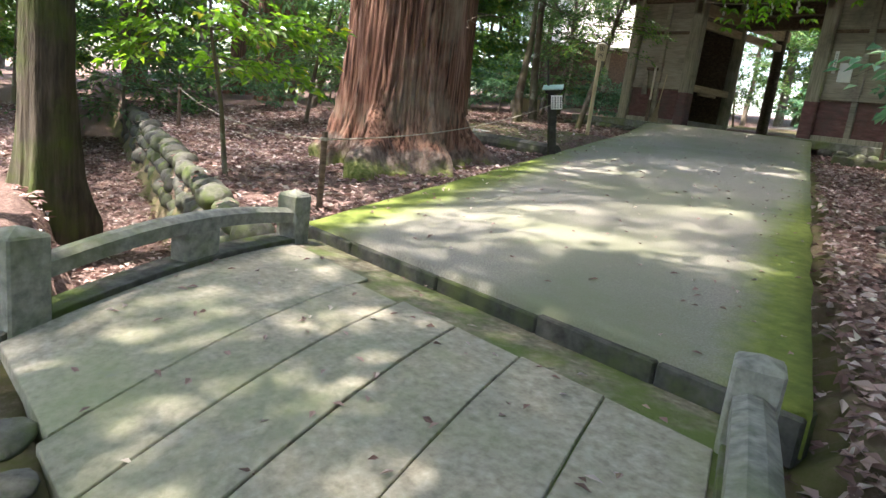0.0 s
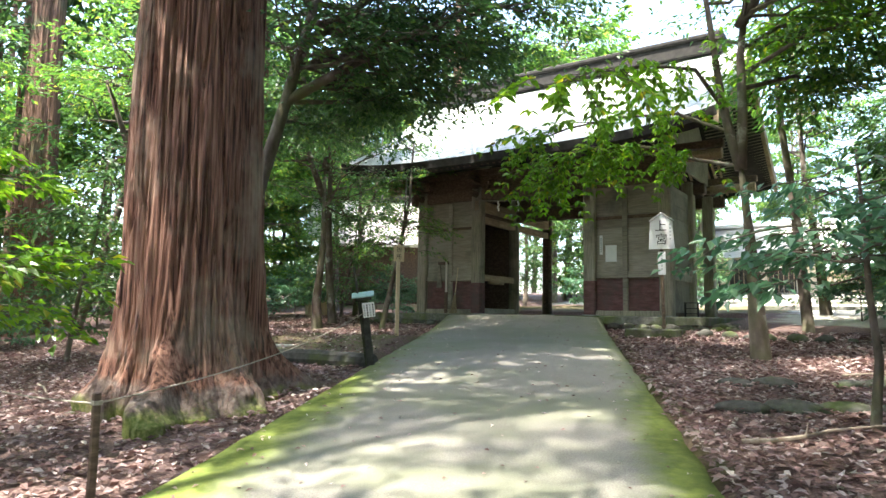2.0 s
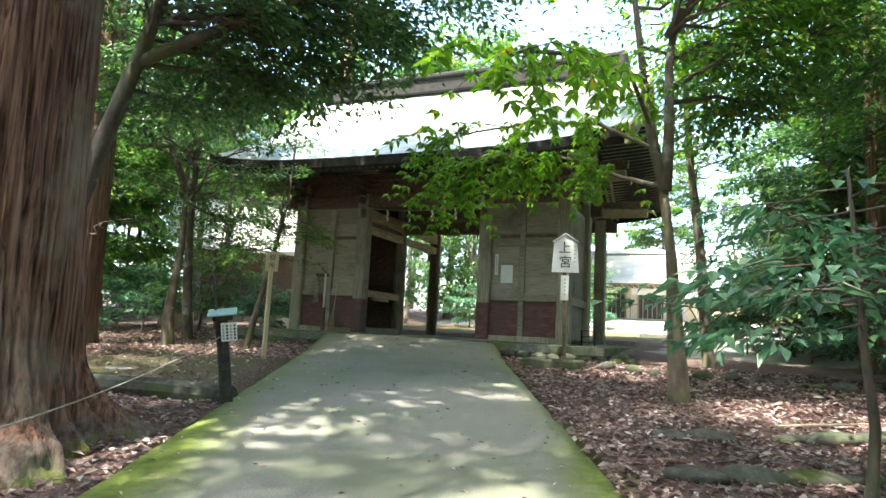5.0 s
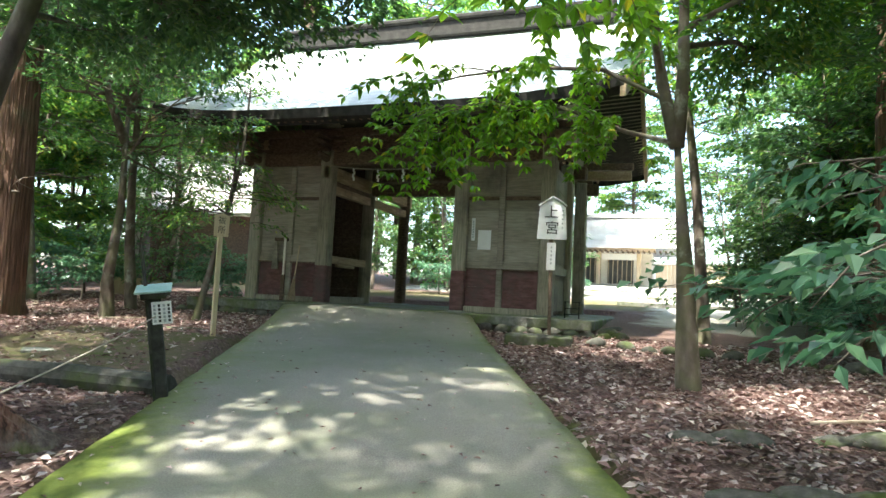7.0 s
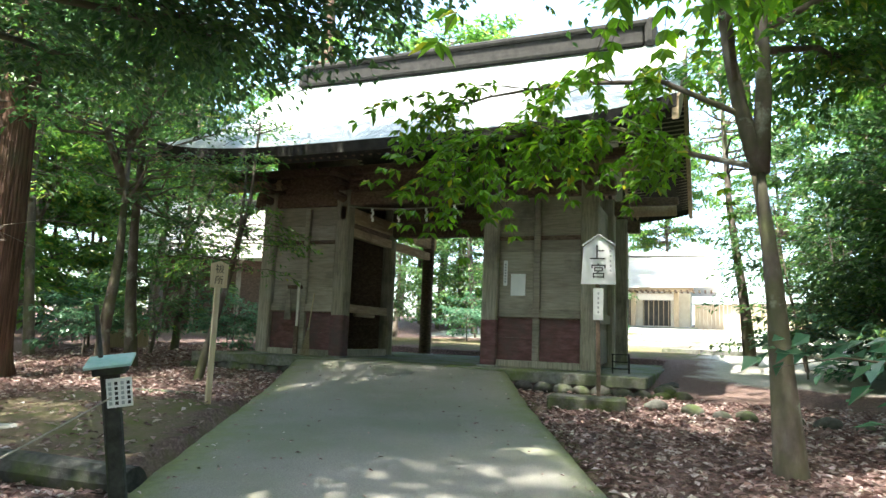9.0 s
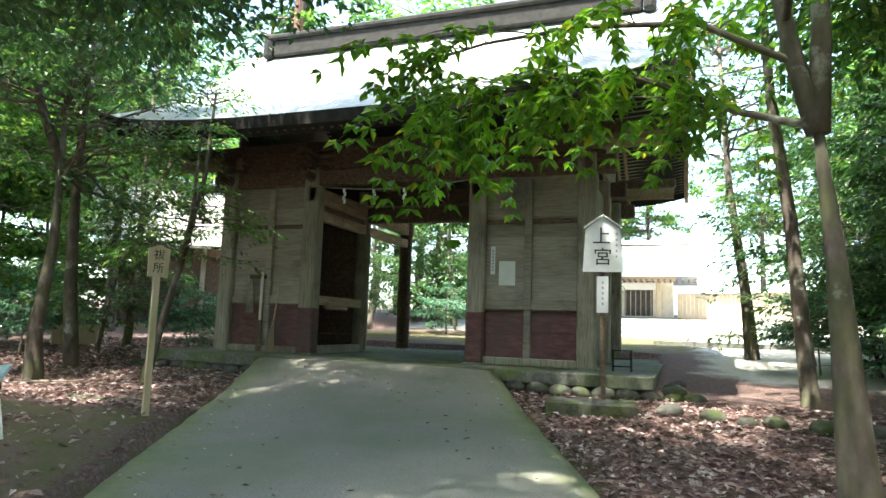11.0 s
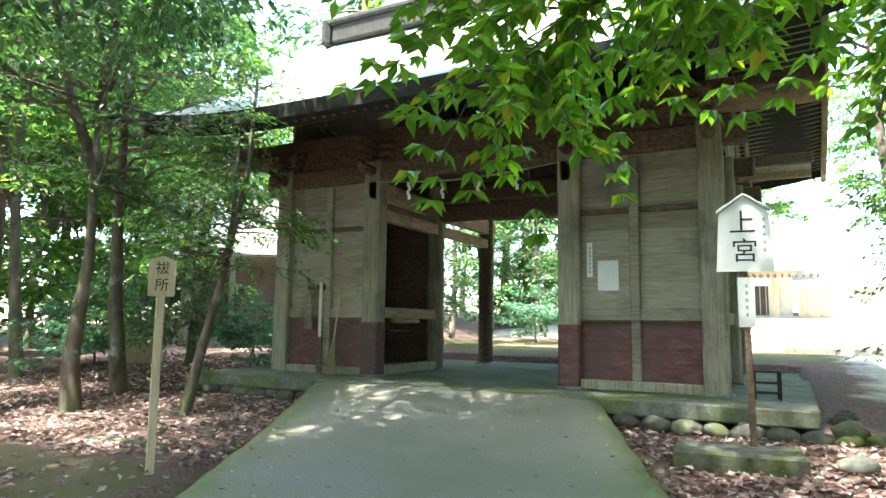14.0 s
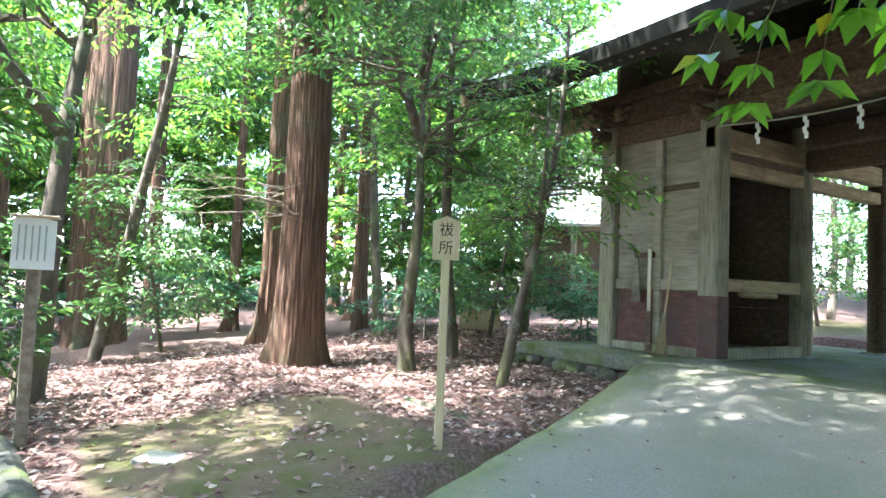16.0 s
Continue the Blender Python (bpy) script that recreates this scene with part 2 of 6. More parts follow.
LEAF_CEDAR = leaf_mat("cedar_needles", [(0.0, (0.028, 0.070, 0.025)), (0.6, (0.056, 0.119, 0.042)), (1.0, (0.098, 0.168, 0.056))], 0.6, 0.3)
LEAF_DEAD = leaf_mat("dead_leaf", [(0.0, (0.085, 0.047, 0.042)), (0.35, (0.20, 0.122, 0.108)), (0.7, (0.32, 0.225, 0.205)), (0.95, (0.48, 0.41, 0.39)), (1.0, (0.60, 0.54, 0.46))], 0.6, 0.15)


def path_mat():
    """Fine concrete with moss creeping in from both edges; the mesh carries the distance to its edges."""
    m, nt, n, l, b = nodes_of("path_concrete")
    v = stretched(nt, (1, 1, 1))
    fine = noise_tex(nt, v, 90, 4)
    broad = noise_tex(nt, v, 0.7, 6)
    col = ramp(nt, fine, [(0.3, (0.145, 0.138, 0.12)), (0.52, (0.225, 0.213, 0.185)), (0.75, (0.33, 0.315, 0.28))])
    col = mixed(nt, fac_ramp(nt, broad, 0.42, 0.75), col, (0.16, 0.175, 0.11))
    a = n.new("ShaderNodeAttribute")
    a.attribute_name = "edge"
    sub = n.new("ShaderNodeMath")
    sub.operation = "MULTIPLY_ADD"
    sub.inputs[1].default_value = 0.55
    l.new(noise_tex(nt, v, 3.2, 8, 0.7), sub.inputs[0])
    l.new(a.outputs["Fac"], sub.inputs[2])
    moss = fac_ramp(nt, sub.outputs[0], 0.62, 1.02)
    green = ramp(nt, noise_tex(nt, v, 11, 5), [(0.3, (0.085, 0.115, 0.024)), (0.6, (0.145, 0.18, 0.038)), (0.8, (0.21, 0.23, 0.07))])
    l.new(mixed(nt, moss, col, green), b.inputs["Base Color"])
    b.inputs["Roughness"].default_value = 0.9
    b.inputs["Specular IOR Level"].default_value = 0.25
    bumped(nt, b, fine, 0.5, 0.01)
    return m


def ground_mat():
    """Leaf litter and humus; the mesh carries where moss and where pale gravel lie."""
    m, nt, n, l, b = nodes_of("forest_floor")
    v = stretched(nt, (1, 1, 1))
    fine = noise_tex(nt, v, 26, 8, 0.75)
    col = ramp(nt, fine, [(0.28, (0.045, 0.028, 0.024)), (0.5, (0.145, 0.095, 0.083)), (0.62, (0.25, 0.18, 0.16)), (0.8, (0.40, 0.32, 0.29))])
    for name, c1, c2, s in (("moss", (0.095, 0.105, 0.035), (0.15, 0.12, 0.08), 3), ("gravel", (0.44, 0.425, 0.37), (0.57, 0.545, 0.48), 9)):
        a = n.new("ShaderNodeAttribute")
        a.attribute_name = name
        mm = n.new("ShaderNodeMath")
        mm.operation = "MULTIPLY_ADD"
        mm.inputs[1].default_value = 0.8
        l.new(noise_tex(nt, v, 1.6, 8, 0.7), mm.inputs[0])
        l.new(a.outputs["Fac"], mm.inputs[2])
        tone = ramp(nt, noise_tex(nt, v, s, 7, 0.7), [(0.38, c1), (0.60, c2)])
        col = mixed(nt, fac_ramp(nt, mm.outputs[0], 0.72, 0.95), col, tone)
    l.new(col, b.inputs["Base Color"])
    b.inputs["Roughness"].default_value = 0.95
    b.inputs["Specular IOR Level"].default_value = 0.15
    bumped(nt, b, fine, 0.9, 0.03)
    return m


M_PATH, M_GROUND = path_mat(), ground_mat()

# ---- mesh helpers ----
def obj(name, bm, material, parent=None, label="", smooth=False):
    me = bpy.data.meshes.new(name)
    bm.to_mesh(me)
    bm.free()
    for p in me.polygons:
        p.use_smooth = smooth
    me.materials.append(material)
    o = new(name, me)
    if parent:
        o.parent = parent
    if label:
        o["label"] = label
    return o


def part(name, bm, material, parent, label="", smooth=False):
    return obj(name, bm, material, parent, label, smooth)


def thing(name, label, category, at=(0, 0, 0), rz=0.0, group="", kind=""):
    e = new(name)
    e.matrix_basis = pose(at[0], at[1], at[2], 0, 0, rz)
    return tagged(e, label, category, group, kind)


def box(bm, lo, hi, bevel=0.0, m=None):
    """A box from corner to corner, its edges broken by bevel."""
    lo, hi = Vector(lo), Vector(hi)
    made = bmesh.ops.create_cube(bm, size=1)["verts"]
    for v in made:
        v.co = Vector([(lo[i] + hi[i]) / 2 + v.co[i] * (hi[i] - lo[i]) for i in range(3)])
    if bevel:
        es = list({e for v in made for e in v.link_edges})
        made = list({v for f in bmesh.ops.bevel(bm, geom=es, offset=bevel, segments=1, affect="EDGES")["faces"] for v in f.verts})
    if m is not None:
        bmesh.ops.transform(bm, matrix=m, verts=made)
    return bm


def boxed(lo, hi, bevel=0.0, m=None):
    return box(bmesh.new(), lo, hi, bevel, m)


def tube(bm, pts, radii, sides=8, cap=True, wob=0.0, rng=None):
    """A tapering tube along points."""
    rings = []
    pts = [Vector(p) for p in pts]
    for i, p in enumerate(pts):
        d = (pts[min(i + 1, len(pts) - 1)] - pts[max(i - 1, 0)]).normalized()
        u = d.cross(Vector((0.13, 0.99, 0.07)) if abs(d.y) < 0.9 else Vector((1, 0, 0))).normalized()
        w = d.cross(u)
        r = radii[i] if isinstance(radii, (list, tuple)) else radii
        ring = []
        for k in range(sides):
            a = 2 * math.pi * k / sides
            rr = r * (1 + (rng.uniform(-wob, wob) if rng else 0))
            ring.append(bm.verts.new(p + u * math.cos(a) * rr + w * math.sin(a) * rr))
        rings.append(ring)
    for a, b in zip(rings, rings[1:]):
        for k in range(sides):
            bm.faces.new((a[k], a[(k + 1) % sides], b[(k + 1) % sides], b[k]))
    if cap:
        bm.faces.new(rings[0][::-1])
        bm.faces.new(rings[-1])
    return bm


def mesh_of(name, verts, faces, material, smooth=False):
    me = bpy.data.meshes.new(name)
    me.from_pydata(verts, [], faces)
    me.update()
    me.materials.append(material)
    if smooth:
        for p in me.polygons:
            p.use_smooth = True
    return me


def leaves_mesh(name, pos, direc, normal, length, width, material, rng):
    """Many leaves in one mesh, each two halves folded along the midrib: pos, direc and normal are n x 3."""
    n = len(pos)
    direc = direc / np.linalg.norm(direc, axis=1, keepdims=True)
    side = np.cross(normal, direc)
    side /= np.linalg.norm(side, axis=1, keepdims=True) + 1e-9
    up = np.cross(direc, side)
    L = (length * rng.uniform(0.65, 1.25, n))[:, None]
    W = (width * rng.uniform(0.75, 1.2, n))[:, None]
    base, tip = pos, pos + direc * L - up * L * 0.15
    le = pos + direc * L * 0.45 + side * W + up * W * 0.35
    ri = pos + direc * L * 0.45 - side * W + up * W * 0.35
    verts = np.stack([base, le, tip, ri], 1).reshape(-1, 3)
    i = np.arange(n)[:, None] * 4
    faces = np.concatenate([i + np.array([0, 1, 2]), i + np.array([0, 2, 3])], 1).reshape(-1, 3)
    me = bpy.data.meshes.new(name)
    me.from_pydata(verts.tolist(), [], faces.tolist())
    me.update()
    me.materials.append(material)
    return me

# ---- the lie of the land ----
PATH_DIR = Vector((0.452, -0.892, 0))
def path_z(y):
    return -0.10 + 0.087 * y if y < -3.2 else -0.378 + 0.146 * (y + 3.2)


def path_left(y):
    return 4.13 - 0.476 * (y + 13.75)


def path_right(y):
    return 7.97 - 0.452 * (y + 13.4)


def bank_y(x):
    return -14.22 - (0.15 if x < 4.4 else 0.04) * (x - 4.4)


def soft(a, b, v):
    u = min(1.0, max(0.0, (v - a) / (b - a)))
    return u * u * (3 - 2 * u)


def ground_z(x, y):
    yy = max(-40.0, min(34.0, y))
    z = -0.22 + (0.087 * yy if yy < 0 else 0.062 * yy)
    z += 0.05 * noise.noise((x * 0.5, y * 0.5, 0)) + 0.02 * noise.noise((x * 1.9, y * 1.9, 3))
    if y < -3.2 and x < path_left(y) - 0.1:
        z += 0.15 * soft(-7.62, -7.54, y - 0.10 * x) * (1 - soft(-5.2, -3.4, y)) * soft(-9.0, -6.0, x)
    if path_left(y) - 0.15 < x < path_right(y) + 0.15 and -14 < y < -0.5:
        z = path_z(y) - 0.28
    d = bank_y(x) - y
    z -= 0.85 * soft(0.0, 0.12, d) * (1 - soft(1.35, 1.6, d))
    if abs(x) < 4.5 and -0.8 < y < 5.6:
        z = min(z, -0.3)
    if abs(x) > 60 or abs(y) > 60:
        z = z * 60 / max(abs(x), abs(y))
    return z


def axis_lines(lo, hi, step, far):
    mid = list(np.arange(lo, hi + 1e-6, step))
    out, d, a = [], step, 0.0
    while a < far:
        d *= 1.22
        a += d
        out.append(a)
    return [lo - a for a in reversed(out)] + mid + [hi + a for a in out]


gx, gy = axis_lines(-13, 13, 0.22, 900), axis_lines(-18.5, 9, 0.20, 900)
ground_bm = bmesh.new()
rows = [[ground_bm.verts.new((x, y, ground_z(x, y))) for x in gx] for y in gy]
for a, b in zip(rows, rows[1:]):
    for k in range(len(gx) - 1):
        ground_bm.faces.new((a[k], a[k + 1], b[k + 1], b[k]))
ground = tagged(obj("ground", ground_bm, M_GROUND, smooth=True), "brown forest floor of leaf litter with mossy and gravelled clearings", "ground", kind="structure")
moss_at = ground.data.attributes.new("moss", "FLOAT", "POINT")
gravel_at = ground.data.attributes.new("gravel", "FLOAT", "POINT")
for i, v in enumerate(ground.data.vertices):
    x, y, z = v.co
    ter = soft(-7.7, -7.3, y) * (1 - soft(-4.9, -4.0, y)) * soft(-4.6, -3.0, x) * (1 - soft(path_left(y) - 0.6, path_left(y) + 0.1, x)) if y < -3 else 0.0
    edge = 1 - soft(0.1, 0.75, min(abs(x - path_right(y)), abs(x - path_left(y)) * 1.6)) if -14.2 < y < -1.5 else 0.0
    back = soft(4.5, 7, y) * (1 - soft(9, 13, y))
    near = 0.55 * soft(4.6, 5.4, x) * (1 - soft(8.8, 10, x)) * (1 - soft(-15.9, -15.5, y)) * soft(-18.5, -17.5, y)
    ditch = 0.75 if 0 < bank_y(x) - y < 0.3 else 0.0
    moss_at.data[i].value = max(ter * 0.50, near, edge * 0.55, back * 0.55, ditch)
    gravel_at.data[i].value = 0.72 * soft(4.2, 6.5, x) * soft(0.2, 2.2, y + 0.12 * (x - 6)) * (1 - soft(26, 32, y)) * (1 - soft(24, 30, x))
    gravel_at.data[i].value = max(gravel_at.data[i].value, 0.7 * soft(9, 13, y) * (1 - soft(24, 30, y)) * soft(-8, -3, x) * (1 - soft(4, 7, x)))

# ---- path ----
path_bm = bmesh.new()
edge_l = path_bm.verts.layers.float.new("edge")
ny, nx = 90, 28
grid = []
for j in range(ny + 1):
    v = j / ny
    yl, yr = -13.765 + v * (13.765 - 0.86), -13.395 + v * (13.395 - 0.86)
    row = []
    for i in range(nx + 1):
        u = i / nx
        y = yl + (yr - yl) * u
        x = path_left(yl) * (1 - u) + path_right(yr) * u
        wob = 0.03 * noise.noise((j * 0.35, 7 * round(u), 0)) if i in (0, nx) else 0
        vert = path_bm.verts.new((x + wob, y, path_z(y) + 0.035 * (1 - (2 * u - 1) ** 2) + 0.008 * noise.noise((x * 2, y * 2, 9))))
        w = u * 3.9
        vert[edge_l] = max(1 - w / 1.25, (1 - (3.9 - w) / 0.8) * 1.02, 0) * 0.95 * (1 - 0.42 * soft(-10.5, -7.0, y))
        row.append(vert)
    grid.append(row)
for a, b in zip(grid, grid[1:]):
    for k in range(nx):
        path_bm.faces.new((a[k], a[k + 1], b[k + 1], b[k]))
for side in ([r[0] for r in grid], [r[-1] for r in grid], grid[0], grid[-1]):
    low = []
    for q in side:
        lv = path_bm.verts.new(q.co - Vector((0, 0, 0.20)))
        lv[edge_l] = q[edge_l]
        low.append(lv)
    for k in range(len(side) - 1):
        path_bm.faces.new((side[k], side[k + 1], low[k + 1], low[k]))
path = tagged(obj("path", path_bm, M_PATH, smooth=True), "wide grey concrete approach path with mossy green edges", "path", kind="structure")
bmesh_tmp = bmesh.new()
bmesh_tmp.from_mesh(path.data)
bmesh.ops.recalc_face_normals(bmesh_tmp, faces=bmesh_tmp.faces)
bmesh_tmp.to_mesh(path.data)
bmesh_tmp.free()

# kerb stones that end the path above the bridge
kerb = thing("kerb", "row of dark kerb stones ending the path above the bridge", "kerb", kind="structure")
kx = 4.02
rng = random.Random(3)
for w in (0.78, 0.95, 0.82, 0.72, 0.66):
    k0, k1 = Vector((kx, -13.65 + 0.095 * (kx - 4.1), 0)), Vector((kx + w, -13.65 + 0.095 * (kx + w - 4.1), 0))
    ang = math.degrees(math.atan2(k1.y - k0.y, k1.x - k0.x))
    part("kerb_stone", boxed((0.003, -0.15, -0.22), (w - 0.003, 0.03, 0.0), 0.010, pose(k0.x, k0.y + rng.uniform(-0.006, 0.006), path_z(k0.y) - 0.022 + rng.uniform(-0.006, 0.006), 0, 0, ang)), M_DARKSTONE, kerb)
    kx += w

# ---- gate ----
gate = thing("shrine_gate", "weathered wooden shrine gate with a curved gabled roof", "gate")
platform = tagged(obj("gate_platform", boxed((-4.68, -0.9, -0.20), (4.68, 5.65, -0.004), 0.02), M_PLAT), "low mossy stone platform under the wooden gate", "platform", kind="structure")
PX = (-3.59, -1.69, 1.69, 3.59)
for x in PX:
    for y in (0.15, 2.32, 4.72):
        inner = abs(x) < 2
        if y > 1 and inner:
            bm = tube(bmesh.new(), [(x, y, 0), (x, y, 0.06), (x, y, 3.6)], [0.17, 0.165, 0.155], 20)
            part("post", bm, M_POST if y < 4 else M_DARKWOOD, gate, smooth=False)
        else:
            part("post", boxed((x - 0.155, y - 0.15, 0), (x + 0.155, y + 0.15, 3.6), 0.03), M_POST, gate)
        if inner and y < 1:
            part("post_base_paint", boxed((x - 0.159, y - 0.154, 0.0), (x + 0.159, y + 0.154, 0.90), 0.03), M_RED, gate, "worn dark red paint round the foot of the post")
        part("post_shoe", boxed((x - 0.2, y - 0.2, -0.02), (x + 0.2, y + 0.2, 0.025), 0.02), M_STONE, gate)


def wall_run(x0, x1, y, z0, z1, hgt, material, th=0.04, along="x", name="board"):
    """Horizontal boards filling a bay."""
    z = z0
    r = random.Random(int(x0 * 91 + y * 17 + z0 * 7))
    while z < z1 - 0.01:
        h = min(hgt * r.uniform(0.9, 1.1), z1 - z)
        if z1 - z - h < 0.08:
            h = z1 - z
        d = r.uniform(-0.006, 0.006)
        if along == "x":
            part(name, boxed((x0, y - th / 2 + d, z + 0.0005), (x1, y + th / 2 + d, z + h - 0.0005), 0.006), material, gate)
        else:
            part(name, boxed((y - th / 2 + d, x0, z + 0.0005), (y + th / 2 + d, x1, z + h - 0.0005), 0.006), material, gate)
        z += h


for s in (-1, 1):
    a, b = sorted((s * 1.845, s * 3.435))
    wall_run(a, b, 0.16, 1.10, 3.25, 0.34, M_WOOD)
    wall_run(a, b, 0.15, 0.13, 0.93, 0.40, M_RED, name="painted_board")
    part("sill_beam", boxed((a, 0.04, 0.0), (b, 0.26, 0.13), 0.012), M_POST, gate)
    part("waist_rail", boxed((a, 0.08, 0.93), (b, 0.22, 1.10), 0.012), M_WOOD, gate)
    part("waist_strip", boxed((a, 0.06, 0.915), (b, 0.2, 0.945), 0.004), M_DARKWOOD, gate)
    part("strut", boxed((s * 2.6 - 0.065, 0.06, 0.10), (s * 2.6 + 0.065, 0.21, 3.2), 0.012), M_WOOD, gate)
    part("strut_rail", boxed((a, 0.105, 2.42), (b, 0.2, 2.50), 0.008), M_DARKWOOD, gate)
    # outer side and back of the room
    wall_run(0.3, 2.17, s * 3.6, 0.1, 3.25, 0.34, M_WOOD, along="y")
    wall_run(0.3, 2.17, s * 3.62, 0.9, 1.08, 0.2, M_POST, th=0.12, along="y", name="side_rail")
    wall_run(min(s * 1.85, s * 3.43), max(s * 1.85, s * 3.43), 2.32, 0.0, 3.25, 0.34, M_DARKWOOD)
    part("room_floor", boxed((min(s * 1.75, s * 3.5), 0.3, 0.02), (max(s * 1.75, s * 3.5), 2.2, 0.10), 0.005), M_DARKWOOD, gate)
    # open side towards the passage
    xi = s * 1.66
    part("side_sill", boxed((xi - 0.09, 0.3, 0.0), (xi + 0.09, 2.16, 0.16), 0.012), M_POST, gate)
    part("side_shelf", boxed((xi - 0.06, 0.3, 0.95), (xi + 0.06, 2.16, 1.13), 0.012), M_BEAM, gate, "pale carved rail across the open bay")
    part("shelf_carving", boxed((xi - 0.05, 0.7, 0.87), (xi + 0.05, 1.6, 0.955), 0.03), M_BEAM, gate)
    part("side_lintel", boxed((xi - 0.075, 0.3, 2.60), (xi + 0.075, 4.6, 2.80), 0.015), M_BEAM, gate, "pale heavy lintel over the bay")
    part("upper_beam", boxed((xi - 0.085, 0.0, 2.92), (xi + 0.085, 5.0, 3.24), 0.02), M_BEAM, gate, "pale weathered beam along the passage")
    part("lintel_board", boxed((xi - 0.02, 0.3, 2.79), (xi + 0.02, 2.2, 2.93), 0.0), M_DARKWOOD, gate)
for y in (0.15, 2.32, 4.72):
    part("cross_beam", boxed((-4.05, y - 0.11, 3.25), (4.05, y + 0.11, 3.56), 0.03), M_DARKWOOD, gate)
part("passage_beam", boxed((-1.6, 2.2, 2.86), (1.6, 2.44, 3.2), 0.05), M_DARKWOOD, gate, "dark bowed beam across the passage")
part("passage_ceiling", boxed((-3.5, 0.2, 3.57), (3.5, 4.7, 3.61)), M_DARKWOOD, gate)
for x in PX:
    for y in (0.15, 4.72):
        out = -1 if y < 1 else 1
        for k in range(3):
            bm = bmesh.new()
            box(bm, (x - 0.09, min(y - 0.12, y + out * (0.28 + 0.17 * k)), 3.56 + 0.13 * k), (x + 0.09, max(y + 0.12, y + out * (0.28 + 0.17 * k)), 3.66 + 0.13 * k), 0.03)
            box(bm, (x - 0.30 - 0.05 * k, y - 0.08, 3.565 + 0.13 * k), (x + 0.30 + 0.05 * k, y + 0.08, 3.655 + 0.13 * k), 0.03)
            part("bracket_arm", bm, M_DARKWOOD, gate)
        nose = tube(bmesh.new(), [(x, y + out * 0.1, 3.40), (x, y + out * 0.42, 3.42), (x, y + out * 0.56, 3.50)], [0.10, 0.085, 0.035], 8)
        part("carved_nosing", nose, M_DARKWOOD, gate)
for y in (0.15, 4.72):
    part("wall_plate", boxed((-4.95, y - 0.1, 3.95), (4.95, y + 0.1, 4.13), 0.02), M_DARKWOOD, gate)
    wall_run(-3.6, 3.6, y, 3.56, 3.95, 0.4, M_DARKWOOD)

# roof: concave slopes, ends swept up
EX, EY0, RY, RZ, EZ = 5.2, -1.85, 2.42, 7.05, 3.93


def roof_z(x, u):
    return EZ + (RZ - EZ) * (0.62 * u + 0.38 * u * u) + 0.26 * (abs(x) / EX) ** 4 * (1 - u) + 0.05 * (abs(x) / EX) ** 3


def roof_slope(front, name):
    bm = bmesh.new()
    rowsn, cols = 44, 40
    lines = []
    for j in range(rowsn):
        for edge in (0, 1):
            u = (j + edge) / rowsn
            y = EY0 + (RY - EY0) * u if front else 2 * RY - EY0 - (RY - EY0) * u
            lines.append([bm.verts.new((EX * (2 * i / cols - 1), y, roof_z(EX * (2 * i / cols - 1), u) + 0.10 - (0.005 if edge else 0))) for i in range(cols + 1)])
    for a, b in zip(lines, lines[1:]):
        for k in range(cols):
            bm.faces.new((a[k], a[k + 1], b[k + 1], b[k]))
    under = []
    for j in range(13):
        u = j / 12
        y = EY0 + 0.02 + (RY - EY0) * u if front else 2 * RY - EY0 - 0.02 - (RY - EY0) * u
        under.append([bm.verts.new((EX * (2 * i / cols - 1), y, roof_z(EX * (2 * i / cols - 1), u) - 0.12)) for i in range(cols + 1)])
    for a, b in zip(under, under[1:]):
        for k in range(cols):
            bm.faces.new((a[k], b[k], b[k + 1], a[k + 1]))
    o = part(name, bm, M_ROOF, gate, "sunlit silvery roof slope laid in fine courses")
    # underside takes the near-black edge colour: shade under the roof put into it
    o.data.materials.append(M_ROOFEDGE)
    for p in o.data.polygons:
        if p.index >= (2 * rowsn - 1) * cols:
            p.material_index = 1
    # thick dark eave edge
    eb = bmesh.new()
    sgn = 1 if front else -1
    y = EY0 if front else 2 * RY - EY0
    prev = None
    for i in range(cols + 1):
        x = EX * (2 * i / cols - 1)
        z = roof_z(x, 0)
        ring = [eb.verts.new((x, y - 0.03 * sgn, z + 0.105)), eb.verts.new((x, y - 0.01 * sgn, z - 0.10)), eb.verts.new((x, y + 0.16 * sgn, z - 0.20)), eb.verts.new((x, y + 0.2 * sgn, z + 0.05))]
        if prev:
            for k in range(4):
                eb.faces.new((prev[k], ring[k], ring[(k + 1) % 4], prev[(k + 1) % 4]))
        else:
            eb.faces.new(ring)
        prev = ring
    eb.faces.new(prev[::-1])
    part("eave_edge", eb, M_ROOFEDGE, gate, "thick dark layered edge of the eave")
    return o


roof_slope(True, "roof_front")
roof_slope(False, "roof_back")
# rafters under both eaves
for front in (True, False):
    for i in range(44):
        x = -3.8 + 7.6 * i / 43
        pts = []
        for u in (0.015, 0.16, 0.31, 0.5):
            y = EY0 + (RY - EY0) * u if front else 2 * RY - EY0 - (RY - EY0) * u
            pts.append((x, y, roof_z(x, u) - 0.17))
        # same rafters, coloured dark as shaded in front and pale as lit behind
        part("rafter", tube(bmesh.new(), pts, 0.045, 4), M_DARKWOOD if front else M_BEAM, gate)
